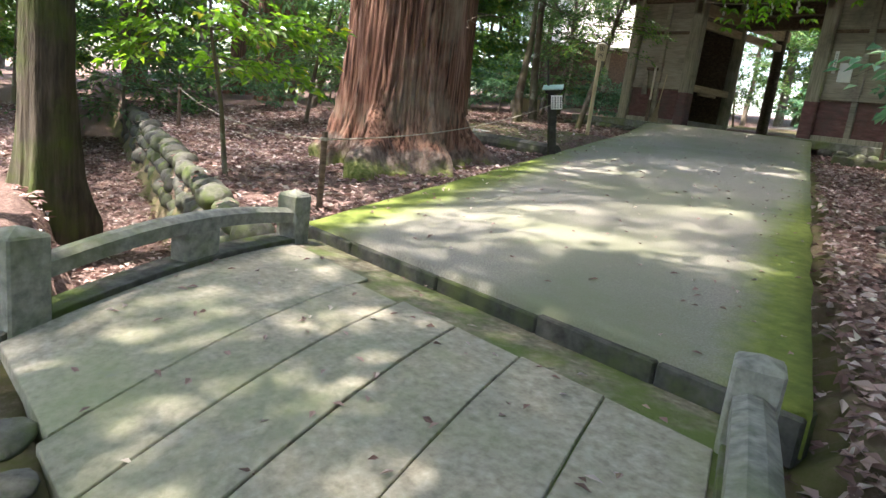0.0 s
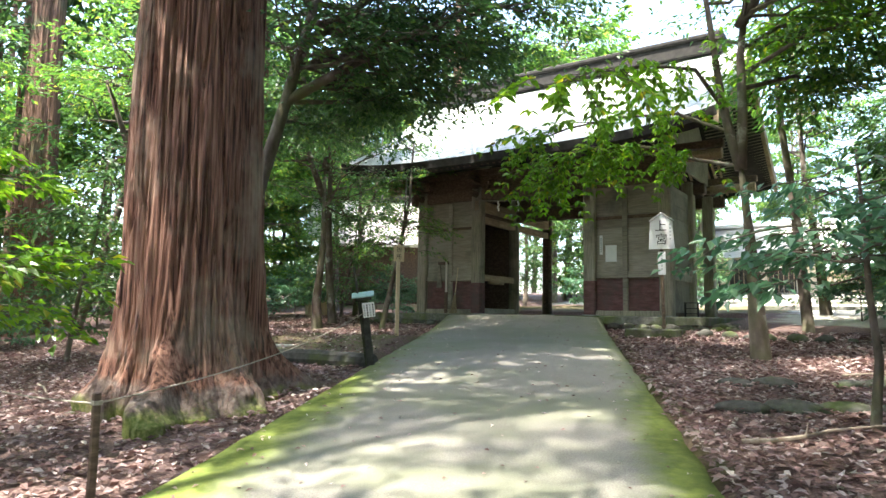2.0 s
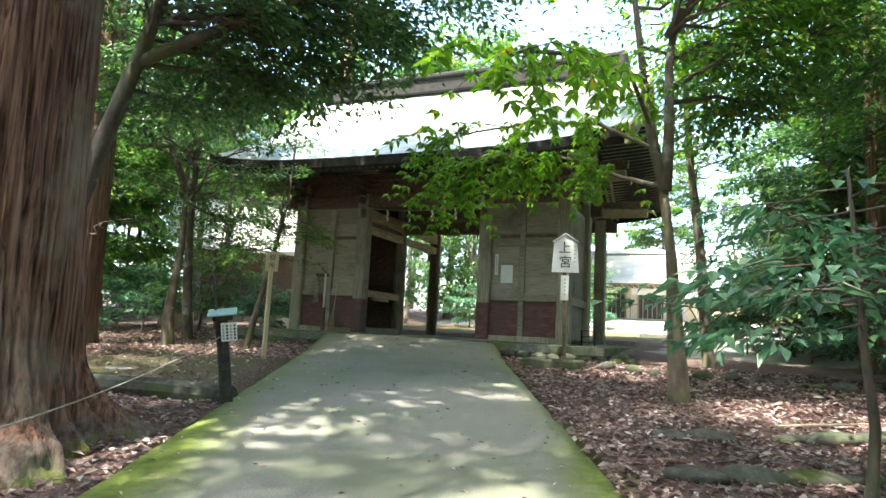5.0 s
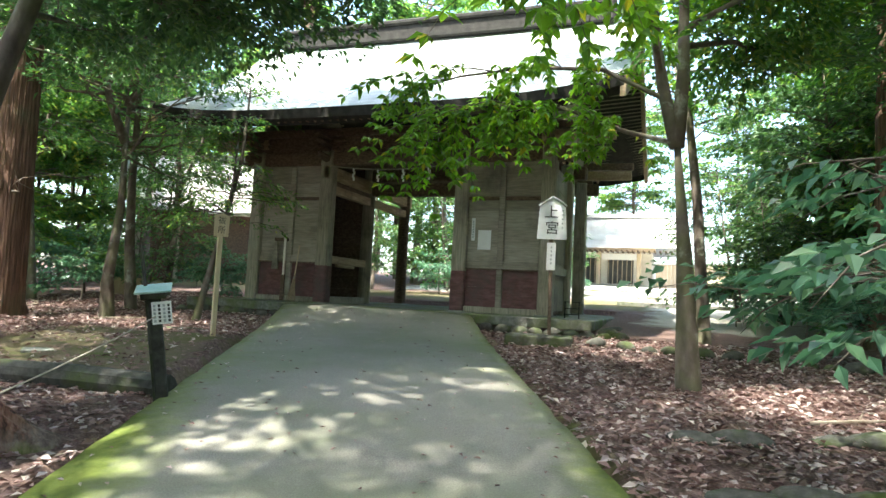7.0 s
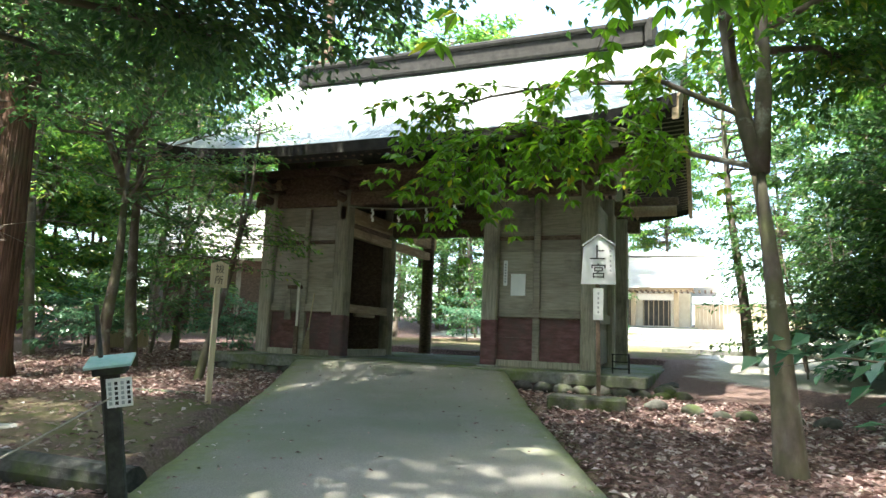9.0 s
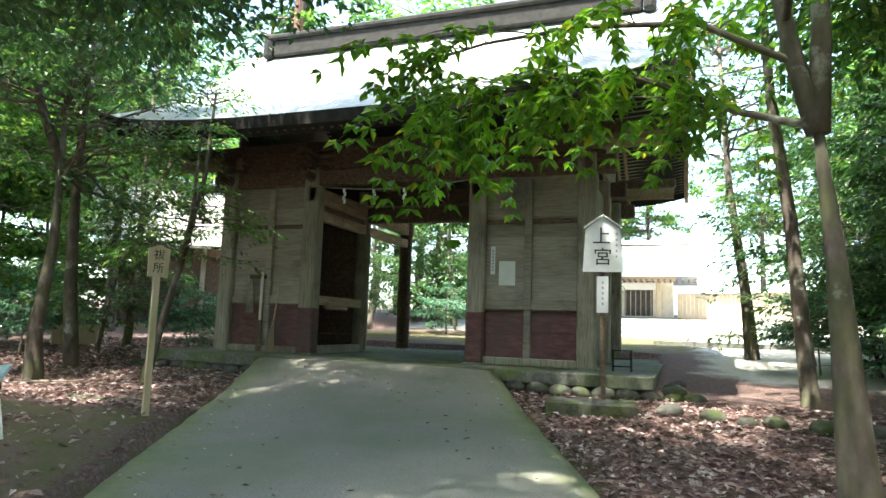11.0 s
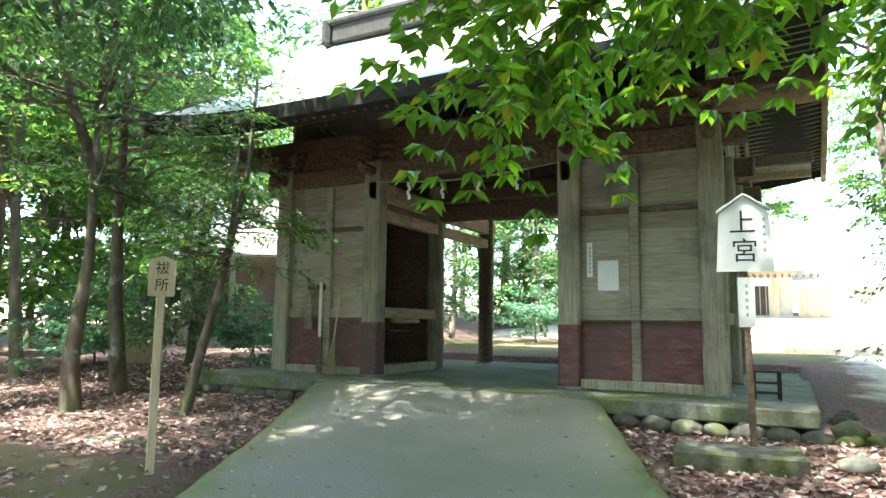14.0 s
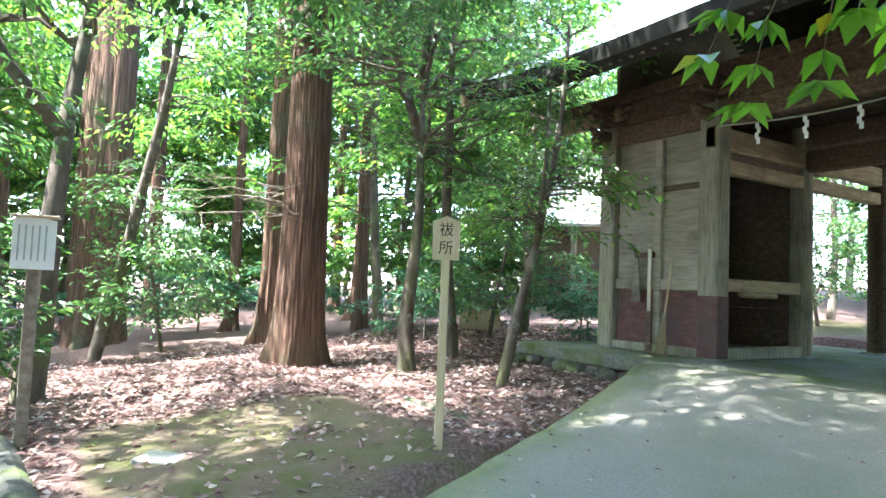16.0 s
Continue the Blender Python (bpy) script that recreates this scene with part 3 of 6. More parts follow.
# fine battens under the gable overhangs
for s in (-1, 1):
    for front in (True, False):
        for i in range(40):
            u = 0.03 + 0.9 * i / 39
            y = EY0 + (RY - EY0) * u if front else 2 * RY - EY0 - (RY - EY0) * u
            part("batten", tube(bmesh.new(), [(s * 3.66, y, roof_z(3.66, u) - 0.13), (s * (EX - 0.08), y, roof_z(EX, u) - 0.13)], 0.024, 4), M_POST, gate)
# gable ends
for s in (-1, 1):
    for front in (True, False):
        bm = bmesh.new()
        prev = None
        for j in range(13):
            u = j / 12
            y = EY0 + (RY - EY0) * u if front else 2 * RY - EY0 - (RY - EY0) * u
            z = roof_z(EX, u)
            ring = [bm.verts.new((s * (EX - 0.07), y, z + 0.06)), bm.verts.new((s * (EX + 0.03), y, z + 0.06)), bm.verts.new((s * (EX + 0.03), y, z - 0.30 - 0.06 * u)), bm.verts.new((s * (EX - 0.07), y, z - 0.30 - 0.06 * u))]
            if prev:
                for k in range(4):
                    bm.faces.new((prev[k], ring[k], ring[(k + 1) % 4], prev[(k + 1) % 4]))
            else:
                bm.faces.new(ring)
            prev = ring
        bm.faces.new(prev[::-1])
        part("bargeboard", bm, M_BEAM, gate, "pale curved bargeboard of the gable")
    bm = bmesh.new()
    xs = s * 3.62
    tri = [(xs, 0.2, 3.9), (xs, 4.65, 3.9), (xs, 4.65, 4.6), (xs, 2.42, 6.4), (xs, 0.2, 4.6)]
    va, vb = [bm.verts.new(p) for p in tri], [bm.verts.new((p[0] - s * 0.06, p[1], p[2])) for p in tri]
    bm.faces.new(va), bm.faces.new(vb[::-1])
    for k in range(5):
        bm.faces.new((va[k], va[(k + 1) % 5], vb[(k + 1) % 5], vb[k]))
    part("gable_wall", bm, M_WOOD, gate)
    part("purlin_end", tube(bmesh.new(), [(s * 3.4, 0.15, 3.80), (s * 4.9, 0.15, 3.80)], 0.13, 12), M_BEAM, gate, "round pale purlin end")
    part("ridge_purlin", tube(bmesh.new(), [(s * 3.4, RY, 6.45), (s * 4.95, RY, 6.5)], 0.14, 12), M_BEAM, gate)
    part("purlin_end", tube(bmesh.new(), [(s * 3.4, 4.72, 3.80), (s * 4.9, 4.72, 3.80)], 0.13, 12), M_BEAM, gate, "round pale purlin end")
ridge = bmesh.new()
box(ridge, (-4.35, RY - 0.26, RZ + 0.02), (4.35, RY + 0.26, RZ + 0.42), 0.03)
box(ridge, (-4.55, RY - 0.33, RZ + 0.42), (4.55, RY + 0.33, RZ + 0.56), 0.04)
part("ridge_beam", ridge, M_ROOFEDGE, gate, "heavy dark ridge with a projecting cap")
for s in (-1, 1):
    bm = boxed((-0.12, -0.36, -0.1), (0.12, 0.36, 0.55), 0.08, pose(s * 4.5, RY, RZ + 0.05))
    part("ridge_end_ornament", bm, M_ROOFEDGE, gate)

# straw rope with paper streamers across the passage
rope_gate = thing("paper_streamer_rope", "thin straw rope with white zigzag paper streamers across the gate", "rope")
part("cord", tube(bmesh.new(), [(-1.55 + 3.1 * i / 16, -0.04, 3.20 - 0.10 * math.sin(math.pi * i / 16)) for i in range(17)], 0.014, 6), M_ROPE, rope_gate)
for x in (-0.93, -0.31, 0.31, 0.93):
    bm = bmesh.new()
    z0 = 3.19 - 0.10 * math.cos(x)
    for k in range(4):
        box(bm, (x - 0.035 + 0.025 * (k % 2), -0.046 - 0.004 * k, z0 - 0.07 * (k + 1)), (x + 0.015 + 0.025 * (k % 2), -0.044 - 0.004 * k, z0 - 0.07 * k + 0.012))
    part("paper_streamer", bm, M_PAPER, rope_gate, "folded white paper streamer")

# ---- path edge stones under the platform ----
edging = thing("platform_stones", "row of rounded mossy stones along the foot of the gate platform", "stones", kind="structure")
stone_meshes = []
for s in range(6):
    bm = bmesh.new()
    bmesh.ops.create_icosphere(bm, subdivisions=2, radius=1)
    for v in bm.verts:
        v.co *= 1 + 0.25 * noise.noise(v.co * 1.1 + Vector((s * 9, 0, 0)))
        v.co = Vector((v.co.x, v.co.y * 0.8, v.co.z * 0.72))
    me = bpy.data.meshes.new("stone")
    bm.to_mesh(me)
    bm.free()
    for p in me.polygons:
        p.use_smooth = True
    me.materials.append(M_MOSSY)
    stone_meshes.append(me)


def stone_at(parent, x, y, z, r, rng, name="stone"):
    o = new(name, rng.choice(stone_meshes))
    o.parent = parent
    o.matrix_basis = pose(x, y, z, rng.uniform(-10, 10), rng.uniform(-10, 10), rng.uniform(-25, 25)) @ Matrix.Diagonal((r, r * 0.8, r * 0.8, 1))
    return o


rng = random.Random(11)
for x0, x1 in ((2.55, 5.2), (-4.8, -1.75)):
    x = x0
    while x < x1:
        r = rng.uniform(0.12, 0.18)
        stone_at(edging, x + r, -1.02 + rng.uniform(-0.04, 0.04), -0.27 + rng.uniform(-0.02, 0.02), r * 1.15, rng)
        x += 2 * r + 0.01
for k in range(9):
    r = rng.uniform(0.14, 0.2)
    stone_at(edging, 4.95 + rng.uniform(-0.05, 0.05), -0.75 + k * 0.36, -0.22, r, rng)

# ---- bridge ----
bridge = thing("stone_bridge", "arched grey stone bridge with low stone railings", "bridge")
B0L, B0R = Vector((4.42, -13.98, 0)), Vector((7.86, -13.72, 0))
BLEN = 2.2


def deck_z(s):
    return -1.365 + 0.055 * s - 0.0603 * s * s


def on_deck(w, s, up=0.0):
    """w: 0 at the one railing, 1 at the other; s: metres along from the path's end."""
    p = B0L.lerp(B0R, w) + PATH_DIR * s
    return Vector((p.x, p.y, deck_z(s) + up))


def arch_strip(w0, w1, s0, s1, lift, depth, n=12, jog=None):
    bm = bmesh.new()
    prev = None
    for i in range(n + 1):
        s = s0 + (s1 - s0) * i / n
        off = jog if jog else 0
        a, b = on_deck(w0, s + off, lift), on_deck(w1, s, lift)
        ring = [bm.verts.new(a), bm.verts.new(b), bm.verts.new(b - Vector((0, 0, depth))), bm.verts.new(a - Vector((0, 0, depth)))]
        if prev:
            for k in range(4):
                bm.faces.new((prev[k], ring[k], ring[(k + 1) % 4], prev[(k + 1) % 4]))
        else:
            bm.faces.new(ring)
        prev = ring
    bm.faces.new(prev[::-1])
    bmesh.ops.recalc_face_normals(bm, faces=bm.faces)
    es = [e for e in bm.edges if e.calc_face_angle(0) > 0.9]
    bmesh.ops.bevel(bm, geom=es, offset=0.005, segments=1, affect="EDGES")
    return bm


rng = random.Random(5)
SLAB_END = (0.12, 0.26, 0.20, 0.19, 0.17, 0.17)
ws = [0.03, 0.31, 0.43, 0.56, 0.69, 0.83, 0.972]
for k, (a, b) in enumerate(zip(ws, ws[1:])):
    s = SLAB_END[k]
    part("slab", arch_strip(a + 0.0013, b - 0.0013, s, BLEN + rng.uniform(-0.15, 0.1), rng.uniform(-0.004, 0.004), 0.22), M_SLAB, bridge)
part("bed", arch_strip(0.0, 1.0, -0.50, BLEN, -0.014, 0.3), M_BED, bridge, "mossy joint bed under the slabs")
ang = math.degrees(math.atan2(PATH_DIR.y, PATH_DIR.x))
for w, a, b in ((0.0, -0.035, 0.028), (1.0, 0.977, 1.04)):
    part("side_kerb", arch_strip(a, b, 0.0, BLEN, 0.03, 0.32), M_MOSSY, bridge)
    wm = 0.0 if w == 0 else 1.0
    for s, hp in ((0.05, 0.35), (2.1, 0.46)):
        hw = 0.105 if s > 1 else 0.09
        p = on_deck(wm, s)
        part("railing_post", boxed((-hw, -hw, -0.14), (hw, hw, hp), 0.012, pose(p.x, p.y, p.z, 0, 0, ang)), M_STONE, bridge, "square mossy stone post")
        top = bmesh.new()
        base = [top.verts.new(pose(p.x, p.y, p.z + hp, 0, 0, ang) @ Vector(q)) for q in ((0.01 - hw, 0.01 - hw, 0.001), (hw - 0.01, 0.01 - hw, 0.001), (hw - 0.01, hw - 0.01, 0.001), (0.01 - hw, hw - 0.01, 0.001))]
        apex = top.verts.new((p.x, p.y, p.z + hp + 0.035))
        top.faces.new(base[::-1])
        for q in range(4):
            top.faces.new((base[q], base[(q + 1) % 4], apex))
        part("post_cap", top, M_STONE, bridge)
    bm = bmesh.new()
    prev = None
    for i in range(15):
        s = 0.12 + 1.88 * i / 14
        c = on_deck(wm, s, 0.20 + 0.03 * math.sin(math.pi * i / 14) + 0.065 * i / 14)
        n = Vector((-PATH_DIR.y, PATH_DIR.x, 0))
        prof = ((-0.07, -0.055), (0.07, -0.055), (0.07, 0.02), (0.025, 0.045), (-0.025, 0.045), (-0.07, 0.02))
        ring = [bm.verts.new(c + n * q + Vector((0, 0, h))) for q, h in prof]
        if prev:
            for k in range(6):
                bm.faces.new((prev[k], ring[k], ring[(k + 1) % 6], prev[(k + 1) % 6]))
        else:
            bm.faces.new(ring)
        prev = ring
    bm.faces.new(prev[::-1])
    bmesh.ops.recalc_face_normals(bm, faces=bm.faces)
    part("handrail", bm, M_STONE, bridge, "curved stone handrail with lichen")
    p = on_deck(wm, 1.0)
    part("railing_block", boxed((-0.14, -0.07, -0.05), (0.14, 0.07, 0.21), 0.012, pose(p.x, p.y, p.z, 0, 0, ang)), M_STONE, bridge)

# mossy stones lining the channel
bank = thing("channel_wall", "mossy dry-stone wall lining the little channel beside the bridge", "stone wall", kind="structure")
rng = random.Random(8)
for x0, x1 in ((-9.5, 4.2), (8.0, 11.5)):
    for tier in range(3):
        x = x0
        while x < x1:
            r = rng.uniform(0.13, 0.24)
            y = bank_y(x) - 0.05 + 0.03 * tier + rng.uniform(-0.05, 0.05)
            stone_at(bank, x + r, y, ground_z(x, bank_y(x) + 0.3) - 0.62 + 0.28 * tier + rng.uniform(-0.04, 0.04), r * 1.2, rng)
            x += 1.7 * r

# ---- vegetation ----
def furrowed(name, r, h, seed, flare, lobes, sides=220, rings=110, furrow=0.05, taper=0.25, flare_h=0.55, roots=()):
    """A cedar trunk: fluted bark, buttressed foot."""
    rg = random.Random(seed)
    lob = [(rg.uniform(0, 6.28), rg.uniform(0.11, 0.24), rg.uniform(0.4, 1.5)) for _ in range(lobes)]
    verts, faces = [], []
    for j in range(rings + 1):
        f = j / rings
        z = -0.35 + (h + 0.35) * f ** 2.1
        zz = max(z, 0)
        base = r * (1 - taper * zz / h) + flare * 0.2 * math.exp(-zz / flare_h)
        for i in range(sides):
            a = 2 * math.pi * i / sides
            rad = base
            for la, lw, ls in lob:
                d = math.atan2(math.sin(a - la), math.cos(a - la))
                rad += flare * ls * math.exp(-(d / lw) ** 2) * math.exp(-zz / (flare_h * 0.8)) * 0.8
                rad += 0.05 * r * ls * math.exp(-(d / lw) ** 2) * math.exp(-zz / 4)
            for deg, lw, out, hgt in roots:
                d = math.atan2(math.sin(a - radians(deg)), math.cos(a - radians(deg)))
                knob = 1 + 0.35 * noise.noise(Vector((a * 5, zz * 4, deg)))
                rad += out * knob * math.exp(-abs(d / lw) ** 2.6) / (1 + (zz / hgt) ** 2.4)
            tw = a + 0.05 * math.sin(zz * 0.7 + seed)
            q = Vector((math.cos(tw) * 9.0, math.sin(tw) * 9.0, zz * 0.42 + seed))
            n1 = noise.noise(q)
            n2 = noise.noise(Vector((math.cos(tw) * 21, math.sin(tw) * 21, zz * 0.9 + seed)))
            n3 = noise.noise(Vector((math.cos(a) * 1.6, math.sin(a) * 1.6, zz * 0.35 + seed)))
            rad += flare * 0.16 * noise.noise(Vector((math.cos(a) * 5, math.sin(a) * 5, zz * 3.5))) * math.exp(-zz / (flare_h * 1.2))
            fine = furrow * (1 - (0.65 * math.exp(-zz / 0.4) if roots else 0))
            rad += -fine * (abs(n1) < 0.16) * (1 - abs(n1) / 0.16) + fine * 0.55 * n2 + 0.06 * r * n3
            verts.append((math.cos(a) * rad, math.sin(a) * rad, z))
    for j in range(rings):
        for i in range(sides):
            k = (i + 1) % sides
            faces.append((j * sides + i, j * sides + k, (j + 1) * sides + k, (j + 1) * sides + i))
    return verts, faces


def spray(rg, o, d, length, n, flat=0.35, droop=0.25, side=0.34):
    """Leaves along a twig and its side shoots: lists of place, direction and normal."""
    d = Vector(d).normalized()
    sidev = d.cross(Vector((0, 0, 1)))
    if sidev.length < 0.1:
        sidev = Vector((1, 0, 0))
    sidev.normalize()
    out = []
    for _ in range(n):
        t = rg.random() ** 0.7
        lat = rg.gauss(0, side) * length * (1 - 0.5 * t)
        p = Vector(o) + d * length * t + sidev * lat + Vector((0, 0, -droop * length * (t * t + abs(lat) / length * 0.5) + rg.gauss(0, 0.05 * length)))
        dd = (d * rg.uniform(0.3, 1) + sidev * (1.2 if lat > 0 else -1.2) * rg.uniform(0.2, 1) + Vector((0, 0, rg.uniform(-0.8, 0.15)))).normalized()
        nn = Vector((rg.gauss(0, flat), rg.gauss(0, flat), 1)).normalized()
        out.append((p, dd, nn))
    return out


def crown_mesh(name, sprays, length, width, material, seed):
    arr = [q for s in sprays for q in s]
    P, D, N = (np.array([tuple(a[i]) for a in arr]) for i in range(3))
    return leaves_mesh(name, P, D, N, length, width, material, np.random.default_rng(seed))


def limb(rg, a, b, r0, r1, n=5, wob=0.06):
    a, b = Vector(a), Vector(b)
    L = (b - a).length
    pts = [a.lerp(b, i / n) + Vector((rg.gauss(0, wob * L), rg.gauss(0, wob * L), rg.gauss(0, wob * L * 0.6))) * (0 < i < n) for i in range(n + 1)]
    return pts, [r0 + (r1 - r0) * i / n for i in range(n + 1)]


def broadleaf(name, seed, trunk, r, tops, zlo, zhi, spread, n_limbs, per, leaf, material, label, bark=None, droop=0.3, sides=12, up=0.25, twig=(0.7, 1.4), aim=None):
    """A slender evergreen tree: trunk through the points given, limbs with leafy sprays between zlo and zhi."""
    rg = random.Random(seed)
    t = thing(name, label, "tree")
    bm, bw = bmesh.new(), bmesh.new()
    trunk = [Vector(p) for p in trunk]
    n = len(trunk) - 1
    radii = [r * 1.5] + [r * (1 - 0.75 * (i / n)) for i in range(n + 1)]
    tube(bm, [trunk[0] - Vector((0, 0, 0.15))] + trunk, radii, sides, wob=0.05, rng=rg)
    for pts in tops:
        tube(bm, pts, [r * 0.6 * (1 - 0.7 * i / (len(pts) - 1)) for i in range(len(pts))], 8)
    axes = [trunk] + [[Vector(q) for q in pts] for pts in tops]
    sprays = []
    for _ in range(n_limbs):
        z = rg.uniform(zlo, zhi)
        ax = rg.choice([q for q in axes if q[0].z <= z <= q[-1].z] or [max(axes, key=lambda q: q[-1].z)])
        o = ax[-1]
        for a, b in zip(ax, ax[1:]):
            if a.z <= z <= b.z:
                o = a.lerp(b, (z - a.z) / (b.z - a.z + 1e-6))
        an = rg.uniform(0, 6.283) if aim is None else rg.gauss(aim[0], aim[1])
        reach = spread * rg.uniform(0.45, 1.0) * (1 - 0.35 * (z - zlo) / max(zhi - zlo, 0.1))
        e = o + Vector((math.cos(an) * reach, math.sin(an) * reach, reach * rg.uniform(-0.1, up * 2)))
        pts, rad = limb(rg, o, e, r * 0.22, 0.006, 5)
        tube(bw, pts, rad, 5, cap=False)
        for q in range(3):
            k = rg.randint(2, 5)
            d = (e - o).normalized() + Vector((rg.gauss(0, 0.6), rg.gauss(0, 0.6), rg.gauss(0, 0.15)))
            L = rg.uniform(*twig)
            sprays.append(spray(rg, pts[k], d, L, per, droop=droop))
            d.normalize()
            tube(bw, [pts[k], pts[k] + d * L * 0.5 - Vector((0, 0, 0.06 * L)), pts[k] + d * L * 0.95 - Vector((0, 0, 0.25 * L))], [0.008, 0.005, 0.002], 4, cap=False)
    part("trunk", bm, bark or M_TRUNK, t, smooth=True)
    part("branchwork", bw, bark or M_TRUNK, t)["kind"] = "stuff"
    c = new("crown", crown_mesh("crown", sprays, leaf[0], leaf[1], material, seed))
    c.parent = t
    return t


def cedar(name, seed, r, h, zlo, n_sprays, material_bark, label, detail=(64, 40), flare=0.25, furrow=0.03, spread=2.6):
    rg = random.Random(seed)
    t = thing(name, label, "tree")
    v, f = furrowed("trunk", r, h, seed, flare, 6, detail[0], detail[1], furrow, 0.6)
    tr = new("trunk", mesh_of("trunk", v, f, material_bark, True))
    tr.parent = t
    bm = bmesh.new()
    sprays = []
    for _ in range(n_sprays):
        z = rg.uniform(zlo, h * 0.98)
        an = rg.uniform(0, 6.283)
        reach = spread * (1 - 0.75 * (z - zlo) / (h - zlo)) * rg.uniform(0.5, 1.1)
        o = Vector((0, 0, z))
        e = o + Vector((math.cos(an) * reach, math.sin(an) * reach, -reach * rg.uniform(-0.05, 0.35)))
        pts, rad = limb(rg, o, e, 0.05, 0.01, 4, 0.04)
        tube(bm, pts, rad, 4, cap=False)
        for k in (1, 2, 3, 4):
            sprays.append(spray(rg, pts[k], (e - o).normalized() + Vector((rg.gauss(0, 0.5), rg.gauss(0, 0.5), -0.1)), rg.uniform(0.7, 1.2), 11, flat=0.6, droop=0.4))
    part("branchwork", bm, M_CEDAR, t)["kind"] = "stuff"
    c = new("crown", crown_mesh("crown", sprays, 0.34, 0.07, LEAF_CEDAR, seed))
    c.parent = t
    return t


def in_glade(x, y):
    """The open strip through which the pale-roofed building shows."""
    along, across = (x + 15.0) * -0.63 + (y - 11.5) * 0.76, (x + 15.0) * 0.76 + (y - 11.5) * 0.63
    return abs(across) < 3.6 and -22 < along < 8


def stand(t, x, y, rz=0.0, sc=1.0, sink=0.05, lean=(0, 0)):
    t.matrix_basis = pose(x, y, ground_z(x, y) - sink, lean[0], lean[1], rz) @ Matrix.Diagonal((sc, sc, sc, 1))
    return t


def copy_at(t, x, y, rz, sc, lean=(0, 0), label=""):
    c = copy_thing(t, pose(0, 0, 0))
    stand(c, x, y, rz, sc, lean=lean)
    if label:
        c["label"] = label
    return c


def bough(parent, pts, n, per, spread, leaf, material, seed, r0=0.045):
    """A long leafy bough through the points given, grown onto a tree."""
    rg = random.Random(seed)
    bm, sprays = bmesh.new(), []
    pts = [Vector(p) for p in pts]
    tube(bm, pts, [r0 * (1 - 0.75 * i / (len(pts) - 1)) for i in range(len(pts))], 6, cap=False)
    for _ in range(n):
        u = rg.uniform(0.25, 1.0) * (len(pts) - 1.001)
        i = int(u)
        o = pts[i].lerp(pts[i + 1], u - i)
        e = o + Vector((rg.gauss(0, 1), rg.gauss(0, 1), rg.uniform(-0.35, 0.45))) * spread
        tw, rad = limb(rg, o, e, 0.012, 0.003, 4, 0.05)
        tube(bm, tw, rad, 4, cap=False)
        for k in (1, 2, 3, 4):
            sprays.append(spray(rg, tw[k], (e - o).normalized() + Vector((rg.gauss(0, 0.6), rg.gauss(0, 0.6), -0.05)), rg.uniform(0.4, 0.8), per, droop=0.35))
    part("bough", bm, M_TRUNK, parent, "thin leafy bough", True)
    f = new("foliage", crown_mesh("foliage", sprays, leaf[0], leaf[1], material, seed))
    f.parent = parent


# the great cedar beside the path
great = thing("great_cedar", "huge old cedar with deeply furrowed red-brown bark and buttressed roots", "tree")
ROOTS = ((52, 0.20, 0.80, 0.38), (-48, 0.17, 0.92, 0.42), (-4, 0.21, 0.66, 0.40), (-110, 0.22, 0.28, 0.45), (-80, 0.14, 0.34, 0.34), (120, 0.3, 0.5, 0.4), (185, 0.3, 0.5, 0.4), (27, 0.10, 0.28, 0.5))
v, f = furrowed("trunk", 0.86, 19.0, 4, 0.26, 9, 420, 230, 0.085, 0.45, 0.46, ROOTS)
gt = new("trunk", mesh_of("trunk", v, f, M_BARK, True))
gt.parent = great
rg = random.Random(40)
gb, gs = bmesh.new(), []
for _ in range(95):
    z = rg.uniform(9.5, 18.5)
    an = rg.uniform(0, 6.283)
    reach = rg.uniform(1.6, 5.4)
    o = Vector((0, 0, z))
    e = o + Vector((math.cos(an) * reach, math.sin(an) * reach, -reach * rg.uniform(0.0, 0.3)))
    pts, rad = limb(rg, o, e, 0.09, 0.015, 5, 0.05)
    tube(gb, pts, rad, 5, cap=False)
    for k in (2, 3, 4, 5):
        gs.append(spray(rg, pts[k], (e - o).normalized() + Vector((rg.gauss(0, 0.6), rg.gauss(0, 0.6), -0.1)), rg.uniform(0.8, 1.4), 12, flat=0.6, droop=0.4))
part("branchwork", gb, M_CEDAR, great)["kind"] = "stuff"
gc = new("crown", crown_mesh("crown", gs, 0.36, 0.08, LEAF_CEDAR, 41))
gc.parent = great
great.matrix_basis = pose(0.56, -10.64, ground_z(0.56, -10.64) - 0.02)

# cedars of the grove
ced_a = stand(cedar("cedar", 21, 0.40, 17, 9.0, 34, M_CEDAR, "tall straight cedar with red-brown furrowed bark", (140, 70), 0.22, 0.03), -6.4, -4.1, 30)
ced_b = stand(cedar("cedar", 22, 0.22, 15, 8.0, 26, M_CEDAR, "slim tall cedar in the shaded grove"), -13.5, 0.2, 10)
big_far = stand(cedar("cedar", 23, 0.62, 20, 11, 30, M_CEDAR, "thick old cedar standing among the leaf litter", (120, 60), 0.35, 0.04), -13.3, -6.6, 0)

# named slender trees
ZR = ground_z(6.32, -4.85)
